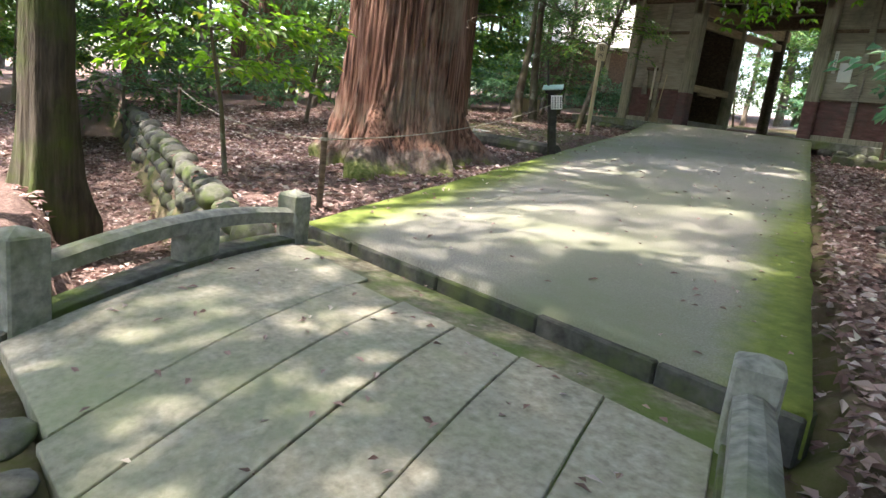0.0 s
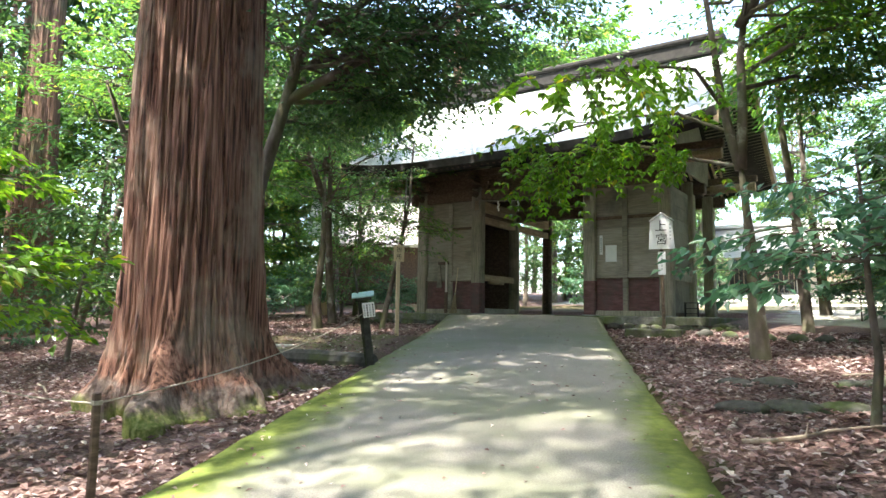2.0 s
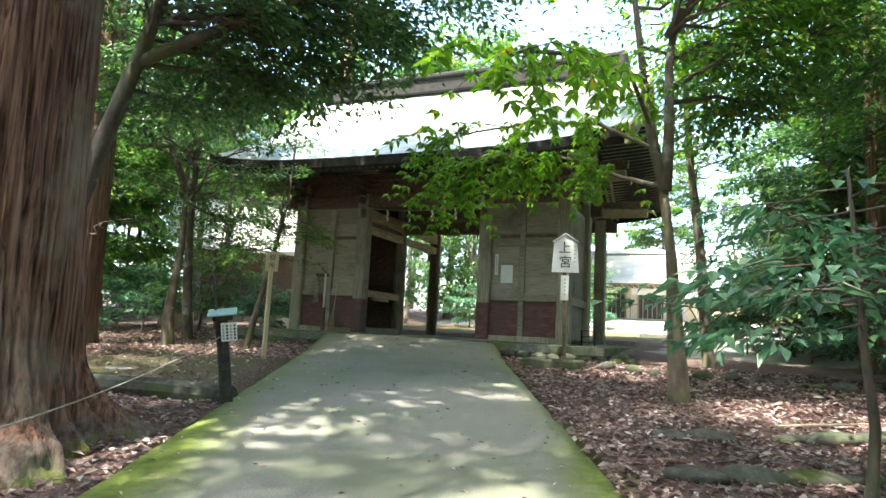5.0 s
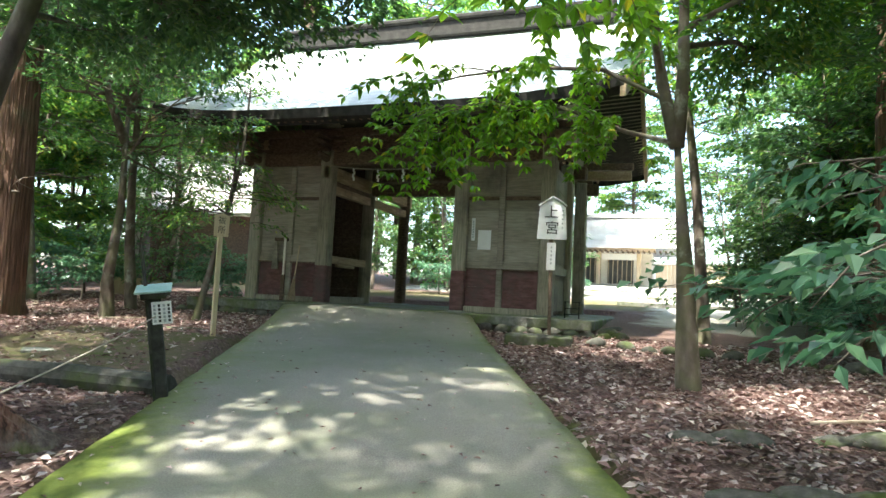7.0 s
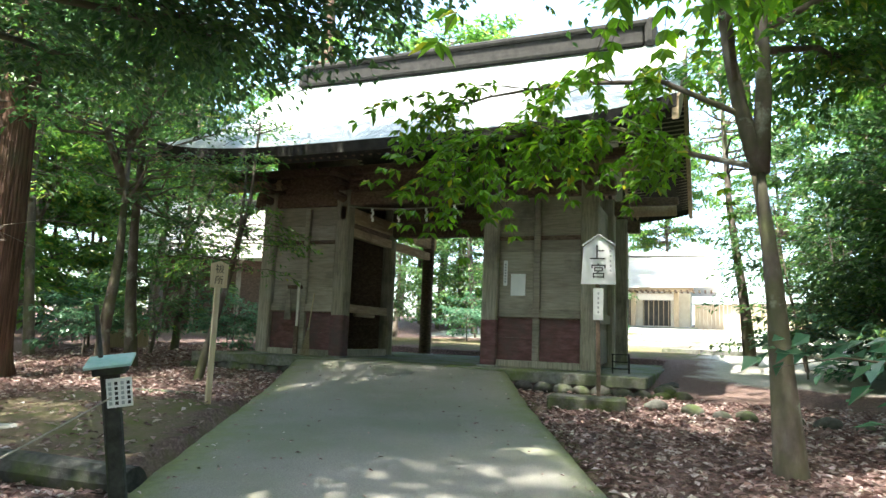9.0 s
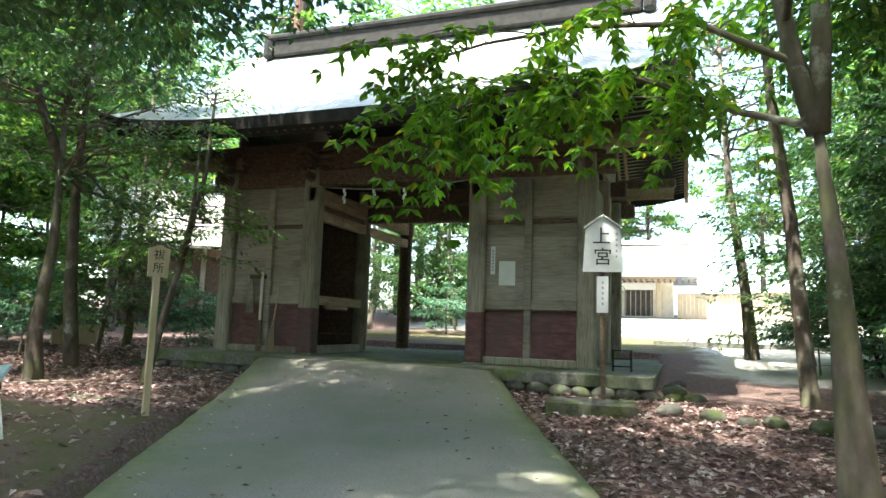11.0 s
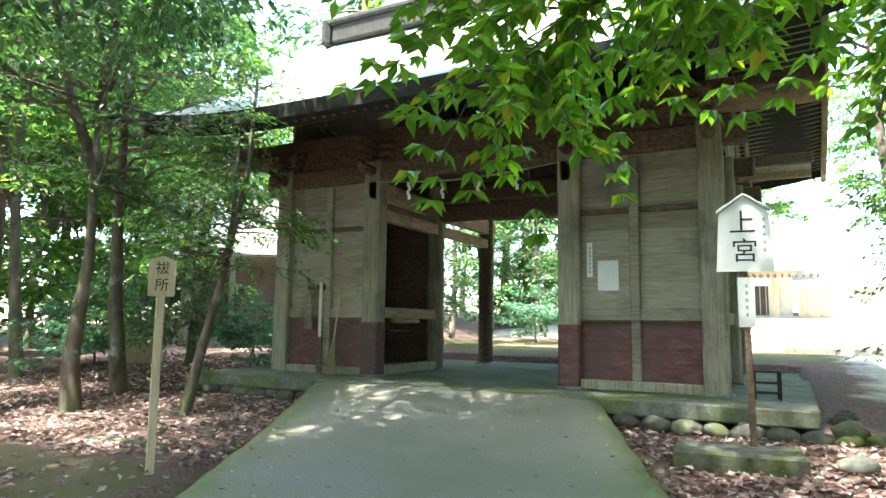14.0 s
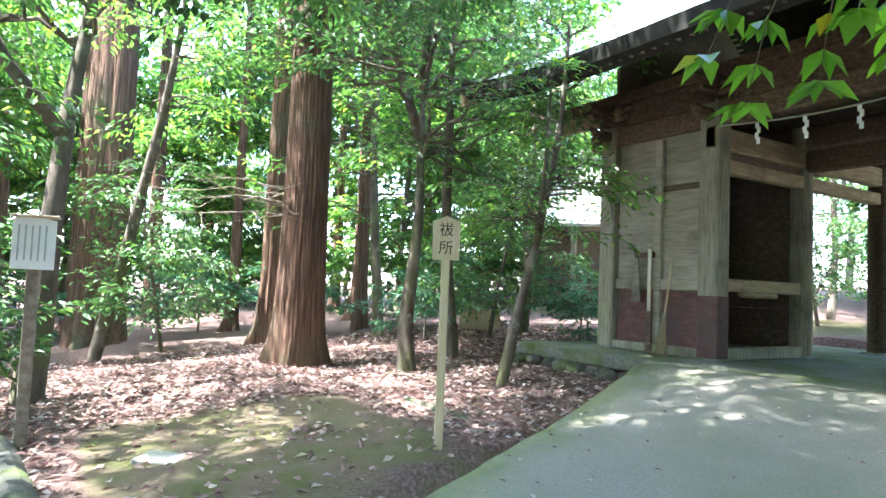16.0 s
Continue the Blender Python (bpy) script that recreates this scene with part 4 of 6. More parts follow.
treeR = broadleaf("evergreen_tree", 31, [(6.32, -4.85, ZR), (6.27, -4.85, ZR + 0.9), (6.22, -4.85, 1.2), (6.12, -4.84, 2.34)], 0.155,
    [[(6.12, -4.84, 2.3), (5.95, -4.84, 3.0), (5.85, -4.84, 3.6), (5.7, -4.9, 5.0), (5.5, -5.0, 6.5)], [(6.12, -4.84, 2.3), (6.17, -4.84, 3.2), (6.16, -4.84, 4.15), (6.3, -4.7, 5.5), (6.5, -4.6, 7.2)],
     [(6.16, -4.84, 4.6), (7.3, -4.7, 6.6), (8.3, -4.5, 8.4), (9.0, -4.3, 10.2)]],
    4.4, 10.2, 2.4, 64, 36, (0.15, 0.036), LEAF_MID, "slender forked evergreen tree beside the path, leafy above", twig=(0.6, 1.2), aim=(-0.2, 0.9))
treeL1 = broadleaf("evergreen_tree", 32, [(-5.03, -2.8, ground_z(-5.03, -2.8)), (-5.05, -2.84, 0.3), (-4.98, -2.72, 1.8), (-5.0, -2.73, 4.1)], 0.16,
    [[(-5.0, -2.73, 3.2), (-5.4, -2.9, 4.2), (-5.3, -3.4, 5.8), (-4.4, -4.0, 8.0)], [(-5.0, -2.73, 4.0), (-4.5, -2.9, 5.4), (-3.2, -3.6, 7.4), (-2.0, -4.2, 9.5)]],
    2.8, 10.2, 3.4, 105, 38, (0.14, 0.03), LEAF_DARK, "crooked evergreen tree with dark leaves near the gate")
treeL2 = broadleaf("evergreen_tree", 33, [(-3.05, -2.42, ground_z(-3.05, -2.42)), (-2.98, -2.3, 0.3), (-2.8, -2.1, 1.5), (-2.62, -1.9, 3.0), (-2.6, -1.8, 4.6)], 0.085,
    [[(-2.8, -2.1, 1.5), (-2.55, -2.2, 2.4), (-2.5, -2.2, 3.6)]],
    1.6, 4.6, 1.2, 30, 24, (0.11, 0.024), LEAF_MID, "young leaning evergreen tree in front of the gate", twig=(0.4, 0.8))
treeR2 = broadleaf("evergreen_tree", 34, [(6.62, -1.0, ground_z(6.62, -1.0)), (6.55, -1.0, 0.7), (6.45, -0.95, 2.2), (6.25, -0.9, 4.0), (6.1, -0.8, 7.0), (6.0, -0.8, 10.0)], 0.12,
    [[(6.1, -0.8, 7.0), (7.4, -0.6, 8.8), (8.8, -0.4, 10.4), (9.8, -0.4, 11.8)], [(6.05, -0.8, 8.0), (7.2, 0.1, 9.6), (8.0, 0.4, 11.4)]], 4.6, 11.6, 2.2, 26, 36, (0.16, 0.038), LEAF_MID, "slim pale-barked evergreen tree by the sunlit clearing", aim=(0.5, 1.3))
treeR3 = broadleaf("evergreen_tree", 35, [(6.5, 5.2, ground_z(6.5, 5.2)), (6.4, 5.2, 1.5), (6.1, 5.3, 4.0), (5.9, 5.3, 8.0)], 0.16,
    [], 4.5, 9.0, 2.6, 34, 26, (0.16, 0.035), LEAF_DARK, "tall evergreen tree beyond the gate platform")
zs = ground_z(7.8, -8.95)
sapling = broadleaf("sapling", 36, [(7.8, -8.95, zs), (7.85, -8.9, zs + 0.6), (7.8, -8.85, zs + 1.2), (7.78, -8.8, zs + 1.9), (7.75, -8.75, zs + 2.5)], 0.045,
    [], zs + 1.2, zs + 2.4, 1.6, 24, 19, (0.15, 0.038), LEAF_BLUE, "thin sapling with broad bluish leaves over the leaf litter", twig=(0.5, 0.9), droop=0.12, up=0.06)
zs = ground_z(1.2, -13.4)
bank_tree = broadleaf("sapling", 44, [(1.2, -13.4, zs), (1.25, -13.5, zs + 0.8), (1.4, -13.7, zs + 1.6), (1.45, -13.8, zs + 2.6)], 0.035,
    [], zs + 1.1, zs + 2.6, 1.25, 22, 24, (0.13, 0.034), LEAF_BRIGHT, "young bright-leaved tree on the bank of the channel", twig=(0.4, 0.8), droop=0.2)
ltree = stand(cedar("cedar", 24, 0.26, 14, 9, 12, M_DARKBARK, "mossy dark trunk on the bank of the channel", (80, 50), 0.22, 0.02), 1.0, -15.2, 80)

lean_tree = broadleaf("evergreen_tree", 37, [(-5.26, -7.83, ground_z(-5.26, -7.83)), (-5.36, -7.76, 0.28), (-5.46, -7.72, 1.4), (-5.66, -7.62, 2.9), (-5.85, -7.43, 4.5), (-6.0, -7.2, 7.5)], 0.19,
    [[(-5.6, -7.65, 2.6), (-5.2, -8.3, 3.3), (-5.0, -9.0, 4.6)]], 3.6, 8.0, 2.6, 34, 30, (0.14, 0.03), LEAF_MID, "leaning mossy evergreen trunk beside the clearing")
pale_tree = broadleaf("evergreen_tree", 38, [(-9.93, -6.84, ground_z(-9.93, -6.84)), (-9.5, -6.4, 1.5), (-9.04, -6.02, 3.9), (-8.8, -5.85, 5.4), (-8.7, -5.7, 7.5)], 0.13,
    [], 3.8, 8.0, 2.2, 26, 28, (0.15, 0.032), LEAF_MID, "slanting pale lichen-spotted trunk in the grove")
behind_sign = broadleaf("evergreen_tree", 39, [(-5.63, -1.58, ground_z(-5.63, -1.58)), (-5.7, -1.7, 1.0), (-5.74, -1.75, 2.5), (-5.74, -1.75, 5.0), (-5.6, -1.6, 8.0)], 0.14,
    [], 3.0, 8.0, 2.2, 34, 30, (0.14, 0.03), LEAF_DARK, "straight evergreen trunk near the gate")
for x, y, r_, s_ in ((-12.9, -6.5, 0, 1.25), (-10.3, -3.4, 60, 1.15), (-11.4, -0.74, 90, 0.8), (-13.4, -3.44, 30, 0.7), (-19.7, -4.6, 200, 1.1)):
    copy_at(ced_b, x, y, r_, s_)
rg = random.Random(91)
bm = bmesh.new()
for k in range(9):
    an = rg.uniform(2.9, 5.2)
    o = Vector((0.38 * math.cos(an), 0.38 * math.sin(an), 2.55 + rg.uniform(-0.12, 0.5)))
    e = o + Vector((math.cos(an), math.sin(an), rg.uniform(-0.12, 0.12))) * rg.uniform(1.2, 3.2)
    pts, rad = limb(rg, o, e, 0.016, 0.003, 5, 0.03)
    tube(bm, pts, rad, 5, cap=False)
    for q in (2, 3, 4):
        f_ = pts[q] + Vector((rg.gauss(0, 0.4), rg.gauss(0, 0.4), rg.gauss(0, 0.15)))
        tube(bm, [pts[q], f_], [0.006, 0.002], 4, cap=False)
burl = bmesh.new()
bmesh.ops.create_icosphere(burl, subdivisions=4, radius=1)
for v in burl.verts:
    v.co *= 1 + 0.3 * noise.noise(v.co * 1.6) + 0.22 * noise.noise(v.co * 4.5) + 0.1 * noise.noise(v.co * 11)
    v.co = Vector((0.15 + v.co.x * 0.20, -0.30 + v.co.y * 0.22, 5.65 + v.co.z * 0.30))
part("burl", burl, M_DARKBARK, ced_a, "dark knobbly burl high on the trunk", True)
part("dead_branchwork", bm, M_TWIG, ced_a, "bare pale dead twigs")["kind"] = "stuff"

# dark leaf colour here carries the shade of the canopy above
over_tree = broadleaf("evergreen_tree", 43, [(-0.6, -8.9, ground_z(-0.6, -8.9)), (-0.5, -8.9, 1.5), (-0.1, -8.6, 3.4), (0.2, -8.2, 5.5), (0.3, -8.0, 8.5)], 0.15,
    [[(-0.1, -8.6, 3.4), (1.0, -7.6, 4.4), (2.0, -6.6, 5.2), (2.6, -5.6, 6.0)], [(0.0, -8.4, 4.4), (0.4, -7.0, 5.8), (0.6, -5.6, 7.0), (0.6, -4.2, 8.2)], [(0.5, -6.4, 6.3), (1.2, -5.0, 7.0), (1.9, -3.6, 7.4), (2.4, -2.6, 8.0), (2.8, -1.8, 9.6)],
     [(0.2, -7.8, 6.0), (-0.9, -6.2, 7.4), (-1.4, -4.4, 8.6), (-1.0, -3.0, 10.0)]],
    3.6, 10.0, 2.6, 190, 40, (0.14, 0.034), LEAF_DARK, "evergreen tree behind the great cedar, spreading over the path", aim=(0.8, 1.0), droop=0.4)

for k, pts in enumerate(([(-0.1, -8.6, 3.4), (0.1, -7.4, 3.7), (0.0, -6.2, 4.0), (-0.4, -5.0, 4.6)],
                         [(-0.2, -8.7, 3.0), (-1.2, -7.6, 3.5), (-1.9, -6.2, 3.9), (-2.2, -4.9, 4.4)], [(0.0, -8.5, 4.0), (1.2, -6.9, 4.8), (1.5, -5.4, 5.2), (1.4, -4.4, 5.6)])):
    bough(over_tree, pts, 26, 20, 0.55, (0.12, 0.036), LEAF_DARK, 430 + k)
for k, pts in enumerate(([(6.3, -4.7, 6.0), (7.2, -3.6, 7.0), (8.0, -2.8, 7.6), (9.0, -2.2, 8.2)], [(6.15, -4.84, 3.8), (7.0, -4.4, 4.4), (7.9, -4.0, 4.7), (9.0, -3.6, 5.2)], [(6.3, -4.7, 5.4), (7.4, -3.4, 6.0), (8.4, -2.6, 6.4), (9.4, -2.0, 6.8)])):
    bough(treeR, pts, (12, 20, 24)[k], 18, 0.55, (0.12, 0.034), LEAF_MID, 310 + k)

for k, pts in enumerate(([(6.2, -4.8, 3.6), (6.8, -3.8, 4.0), (7.4, -2.6, 4.2), (8.0, -1.4, 4.2)], [(6.15, -4.84, 4.2), (6.6, -3.6, 5.0), (7.0, -2.4, 5.4), (7.6, -1.2, 5.6)],
                         [(6.3, -4.7, 5.4), (7.0, -3.2, 6.4), (7.6, -1.8, 6.8), (8.6, -0.8, 7.0)], [(6.25, -4.8, 4.8), (7.2, -3.9, 5.6), (8.3, -3.0, 5.9), (9.4, -2.2, 6.0)])):
    bough(treeR, pts, 30, 18, 0.62, (0.13, 0.038), LEAF_BRIGHT if k % 2 else LEAF_MID, 340 + k)
# high boughs, mostly out of view, added to shade the path
for t_, k, pts in ((treeR, 1, [(6.4, -4.6, 6.5), (6.9, -4.4, 7.6), (7.3, -4.2, 8.6), (7.6, -4.0, 9.6)]),
                   (treeR2, 5, [(6.05, -0.8, 7.5), (5.4, -1.1, 8.3), (4.8, -1.2, 9.0), (4.2, -1.3, 9.6)])):
    bough(t_, pts, 30, 22, 0.75, (0.15, 0.045), LEAF_MID, 700 + k)

# more boughs added high up to keep sun off path and clearing
for t_, k, pts in ((treeR2, 14, [(6.1, -1.4, 9.0), (5.6, -1.7, 9.8), (5.2, -2.0, 10.4), (4.9, -2.3, 11.0)]),
                   (over_tree, 15, [(1.9, -3.6, 7.4), (2.8, -4.0, 8.0), (3.6, -4.2, 8.4), (4.4, -4.2, 8.8)])):
    bough(t_, pts, 26, 22, 0.62, (0.13, 0.038), LEAF_DARK, 700 + k)

# high unseen boughs added to shade the mossy clearing and the end of the path
for k, pts in enumerate(([(0.3, -8.0, 8.5), (-1.5, -8.5, 9.2), (-3.0, -9.2, 9.6), (-4.5, -9.8, 9.8)], [(0.3, -8.0, 8.3), (-0.8, -7.4, 9.0), (-2.0, -6.8, 9.4), (-3.2, -6.0, 9.6)],
                         [(0.3, -8.0, 8.5), (-0.8, -9.6, 9.2), (-2.0, -10.8, 9.6), (-3.2, -11.6, 9.8)], [(0.3, -8.0, 8.4), (0.3, -6.8, 9.2), (0.0, -5.6, 9.6), (-0.4, -4.6, 10.0)])):
    bough(over_tree, pts, 44, 22, 0.85, (0.16, 0.048), LEAF_DARK, 460 + k)
bough(treeL1, [(-5.0, -2.73, 4.0), (-3.6, -3.2, 5.0), (-2.3, -3.5, 5.3), (-1.2, -3.7, 5.2)], 24, 20, 0.5, (0.12, 0.036), LEAF_DARK, 470)

# templates for the grove, stood again and again
grove = [
    broadleaf("evergreen_tree", 51, [(0, 0, 0), (0.1, 0.05, 2), (0.0, 0.1, 4.5), (0.2, 0, 7.5)], 0.11, [[(0.05, 0.1, 3), (0.6, 0.3, 4.6), (0.8, 0.3, 6.5)]], 1.8, 7.5, 2.0, 44, 32, (0.17, 0.036), LEAF_DARK, "slender dark evergreen tree of the grove"),
    broadleaf("evergreen_tree", 52, [(0, 0, 0), (-0.2, 0.05, 2), (-0.4, 0.1, 4.5), (-0.2, 0, 8.5)], 0.14, [[(-0.3, 0.1, 3.3), (-1.0, 0.3, 5.2), (-1.2, 0.3, 7.5)]], 2.6, 8.5, 2.5, 50, 32, (0.18, 0.038), LEAF_MID, "slender green evergreen tree of the grove"),
    broadleaf("evergreen_tree", 53, [(0, 0, 0), (0.1, -0.15, 1.2), (0.3, -0.3, 2.4), (0.35, -0.4, 4.0)], 0.05, [], 0.7, 4.0, 1.5, 34, 34, (0.15, 0.034), LEAF_DARK, "young dark evergreen tree of the undergrowth"),
    broadleaf("evergreen_tree", 54, [(0, 0, 0), (0.1, 0.1, 3), (0.0, 0.0, 6), (0.3, 0, 11)], 0.17, [[(0.0, 0, 5.5), (-0.9, 0.3, 7.6), (-1.2, 0.3, 10)]], 4.5, 11, 3.2, 74, 54, (0.22, 0.06), LEAF_MID, "tall evergreen tree closing the grove"),
    broadleaf("evergreen_tree", 55, [(0, 0, 0), (0.1, 0.1, 2), (0.0, 0.3, 5), (0.3, 0, 10)], 0.12, [[(0.0, 0.1, 2.5), (-0.9, 0.3, 4.6), (-1.2, 0.3, 8)]], 0.8, 10, 3.0, 90, 48, (0.26, 0.07), LEAF_MID, "bushy evergreen tree leafed down to the ground", twig=(0.9, 1.7)),
    broadleaf("shrub", 56, [(0, 0, 0), (0.05, 0, 0.5), (0.1, 0.05, 1.3)], 0.025, [], 0.15, 1.3, 0.9, 20, 26, (0.13, 0.032), LEAF_BLUE, "low evergreen shrub of the undergrowth", twig=(0.35, 0.7), droop=0.15),
]
stand(grove[4], -21.0, 7.5, 0)
stand(grove[5], -8.3, -0.6, 0)
spots = [(0, -7.6, 1.6), (1, -9.3, -1.2), (2, -7.0, 0.2), (3, -12.0, 5.2), (0, -10.8, 3.0), (1, -5.6, 3.8), (0, -8.5, 6.0), (2, -10.2, -5.6), (1, -12.0, -9.4),
         (2, -4.6, -9.6), (1, -9.8, -14.5), (3, -17.0, -10.5), (2, -8.0, -12.5),
         (1, 11.2, 0.9), (0, 11.0, -2.4), (3, 16.0, -4.6), (1, 13.4, -8.6), (0, 13.5, 1.8), (1, 9.9, 5.0), (3, 10.5, -11.0), (2, 11.8, -9.2), (2, 7.6, 4.5), (2, 8.4, 3.0), (2, 9.2, 5.6), (3, 14.0, -0.4), (1, 12.6, -1.6), (1, 12.4, 1.2)]
for k, (i, x, y) in enumerate(spots):
    if k < 4:
        stand(grove[(0, 1, 2, 3)[k]], *[(-7.6, 1.6), (-9.3, -1.2), (-7.0, 0.2), (-12.0, 5.2)][k], 40 * k, 1.0)
rg = random.Random(77)
placed = {(-7.6, 1.6), (-9.3, -1.2), (-7.0, 0.2), (-12.0, 5.2)}
for i, x, y in spots:
    if (x, y) not in placed and not in_glade(x, y):
        copy_at(grove[i], x, y, rg.uniform(0, 360), rg.uniform(0.85, 1.15), (rg.uniform(-4, 4), rg.uniform(-4, 4)))
ced_spots = [(-9.8, 3.6), (-16.2, -6.9), (-18.5, 1.5), (-22, -9), (9.6, 0.2), (12.5, 4.2), (14.5, -2.8), (15.5, -8.5), (-24, 3), (-8.6, 9.5), (17, 2)]
for x, y in ced_spots:
    if in_glade(x, y):
        continue
    copy_at(ced_b, x, y, rg.uniform(0, 360), rg.uniform(0.85, 1.35))
# the far ring of the forest
ring_n = 0
while ring_n < 66:
    an, d = rg.uniform(0, 6.283), rg.uniform(20, 46)
    x, y = math.cos(an) * d - 1, math.sin(an) * d - 3
    if -6 < x < 16 and y > 4 and y < 33:
        continue
    if abs(x - 8) < 9 and -24 < y < -14:
        continue
    if in_glade(x, y):
        continue
    src = rg.choice((grove[3], grove[4], grove[4], grove[1], ced_b))
    copy_at(src, x, y, rg.uniform(0, 360), rg.uniform(0.95, 1.5))
    ring_n += 1
for x, y, i in ((-3.5, 14, 1), (-1.5, 17.5, 0), (-5.5, 10.5, 0), (-1.0, 24, 3), (-6.0, 19, 3), (-9.0, 14.5, 1), (9.5, 31, 3), (3.0, 33, 3), (14.5, 29, 3), (-3, 30, 3), (18, 24, 3), (20, 15, 3), (18.5, 9, 1), (-2.6, 11.5, 2), (0.6, 13.5, 2), (-4.6, 8.2, 2)):
    copy_at(grove[i], x, y, rg.uniform(0, 360), rg.uniform(0.9, 1.3))

# taller trees filling the gaps behind the grove
for x, y in ((-20, 6.0), (-5.5, 13.5), (-22, 12), (-8, 21), (-13, 22), (-19, 21)):
    copy_at(grove[3], x, y, rg.uniform(0, 360), rg.uniform(1.15, 1.6))
# leafy understory that closes the view low down
for x, y in ((-20, 9), (-24, -2), (-20.5, -12.5), (-17.5, -15.5), (-13, -17), (-26, -7), (-16, 2.8), (-6.5, 17), (-2, 20), (15, 5), (17, -5), (16, -11), (13.5, -14), (17.5, 12), (-25, 13), (22, 3), (12.2, 3.2), (20, -3), (-8.5, -18.5), (16, 20)):
    copy_at(grove[4], x, y, rg.uniform(0, 360), rg.uniform(0.8, 1.15))
for x, y in ((-9.8, 0.8), (-11.2, -2.4), (-7.2, 3.2), (-5.4, 1.2), (-10.5, 6.2), (-13.8, -4.2), (-15, -8.2), (-8.8, -8.8), (-11, -10.5), (9.0, -2.2), (10.4, -0.2), (11.6, -5.4), (9.4, -9.8), (12.4, -10.5), (8.6, 1.6), (10.8, 3.0), (-2.2, 9.5), (0.8, 10.5), (2.2, 12.2), (-0.6, 13.0), (7.4, 2.8), (-6.6, 6.6)):
    copy_at(grove[5], x, y, rg.uniform(0, 360), rg.uniform(0.7, 1.4))
# tall unseen trees added outside the view so their crowns shade the path
tall = broadleaf("canopy_tree", 57, [(0, 0, 0), (0.1, 0.1, 4), (0.0, 0.0, 8), (0.3, 0, 13)], 0.19, [[(0.0, 0, 7), (-1.4, 0.5, 9.5), (-2.2, 0.6, 12)], [(0.0, 0, 7.5), (1.4, -0.5, 9.8), (2.2, -0.8, 12)]], 7.2, 13, 4.2, 85, 40, (0.17, 0.04), LEAF_MID, "unseen tall tree added so its spreading crown shades the ground", twig=(0.8, 1.6))
stand(tall, 17.5, -6.4, 0, 0.9)
# slim copies are stretched to steer their shadows onto path and bridge
slim = broadleaf("canopy_tree", 58, [(0, 0, 0), (0.1, 0.1, 5), (0.0, 0.0, 10), (0.2, 0, 17)], 0.19, [[(0.0, 0, 8), (-0.8, 0.4, 11), (-1.0, 0.4, 15)]], 8.5, 17, 2.7, 62, 40, (0.17, 0.045), LEAF_MID, "unseen tall slim tree added to shade the path and bridge", twig=(0.7, 1.3))
copy_at(slim, 1.7, -17.9, 220, 1.0).scale = (0.75, 0.75, 2.2)
copy_at(slim, 3.4, -20.6, 300, 1.0).scale = (0.85, 0.85, 0.85)
copy_at(slim, 2.4, -17.6, 150, 1.0).scale = (0.8, 0.8, 2.3)
stand(slim, 7.7, -17.8, 0, 1.0)
copy_at(slim, 5.5, -17.7, 70, 1.0).scale = (0.85, 0.85, 1.6)
for x, y, s in ((15.2, -10.0, 1.0), (12.3, -13.3, 1.1), (9.8, -14.7, 0.85), (10.8, -17.8, 1.0), (9.2, -18.8, 1.0), (5.6, -20.4, 1.0), (-5.5, -19.0, 1.4), (-9.5, -13.5, 1.1)):
    copy_at(tall, x, y, rg.uniform(0, 360), s)


# bushy trees at the side of the clearing, shade put into their dark leaf colour
dark_bush = broadleaf("evergreen_tree", 59, [(0, 0, 0), (0.1, 0.1, 2), (0.0, 0.3, 5), (0.3, 0, 8)], 0.11, [[(0.0, 0.1, 2.5), (-0.7, 0.3, 4.2), (-0.9, 0.3, 6.5)]], 0.6, 8, 2.3, 84, 44, (0.19, 0.05), LEAF_DARK, "dense evergreen tree at the side of the clearing, leaf colour darkened for shade", twig=(0.7, 1.3))
stand(dark_bush, 9.7, 2.0, 30, 0.9)
for x, y, s in ((10.2, 5.2, 1.0), (10.0, 9.0, 1.15)):
    copy_at(dark_bush, x, y, rg.uniform(0, 360), s)


# ---- hanging branches with large leaves over the path ----
def leaf_blade(L, W, seed):
    """One long pointed leaf, folded along its midrib and drooping."""
    bm = bmesh.new()
    r = random.Random(seed)
    rows_ = []
    for i in range(6):
        u = i / 5
        w = W * math.sin(math.pi * min(1, 0.08 + u * 0.92)) ** 0.62 * (1 - 0.22 * u)
        z = -0.22 * L * u * u
        rows_.append([bm.verts.new((-w, L * u, z + 0.25 * w)), bm.verts.new((0, L * u, z)), bm.verts.new((w, L * u, z + 0.25 * w))])
    for p, q in zip(rows_, rows_[1:]):
        bm.faces.new((p[0], p[1], q[1], q[0]))
        bm.faces.new((p[1], p[2], q[2], q[1]))
    me = bpy.data.meshes.new("leaf")
    bm.to_mesh(me)
    bm.free()
    for p in me.polygons:
        p.use_smooth = True
    me.materials.append(LEAF_NEAR)
    return me


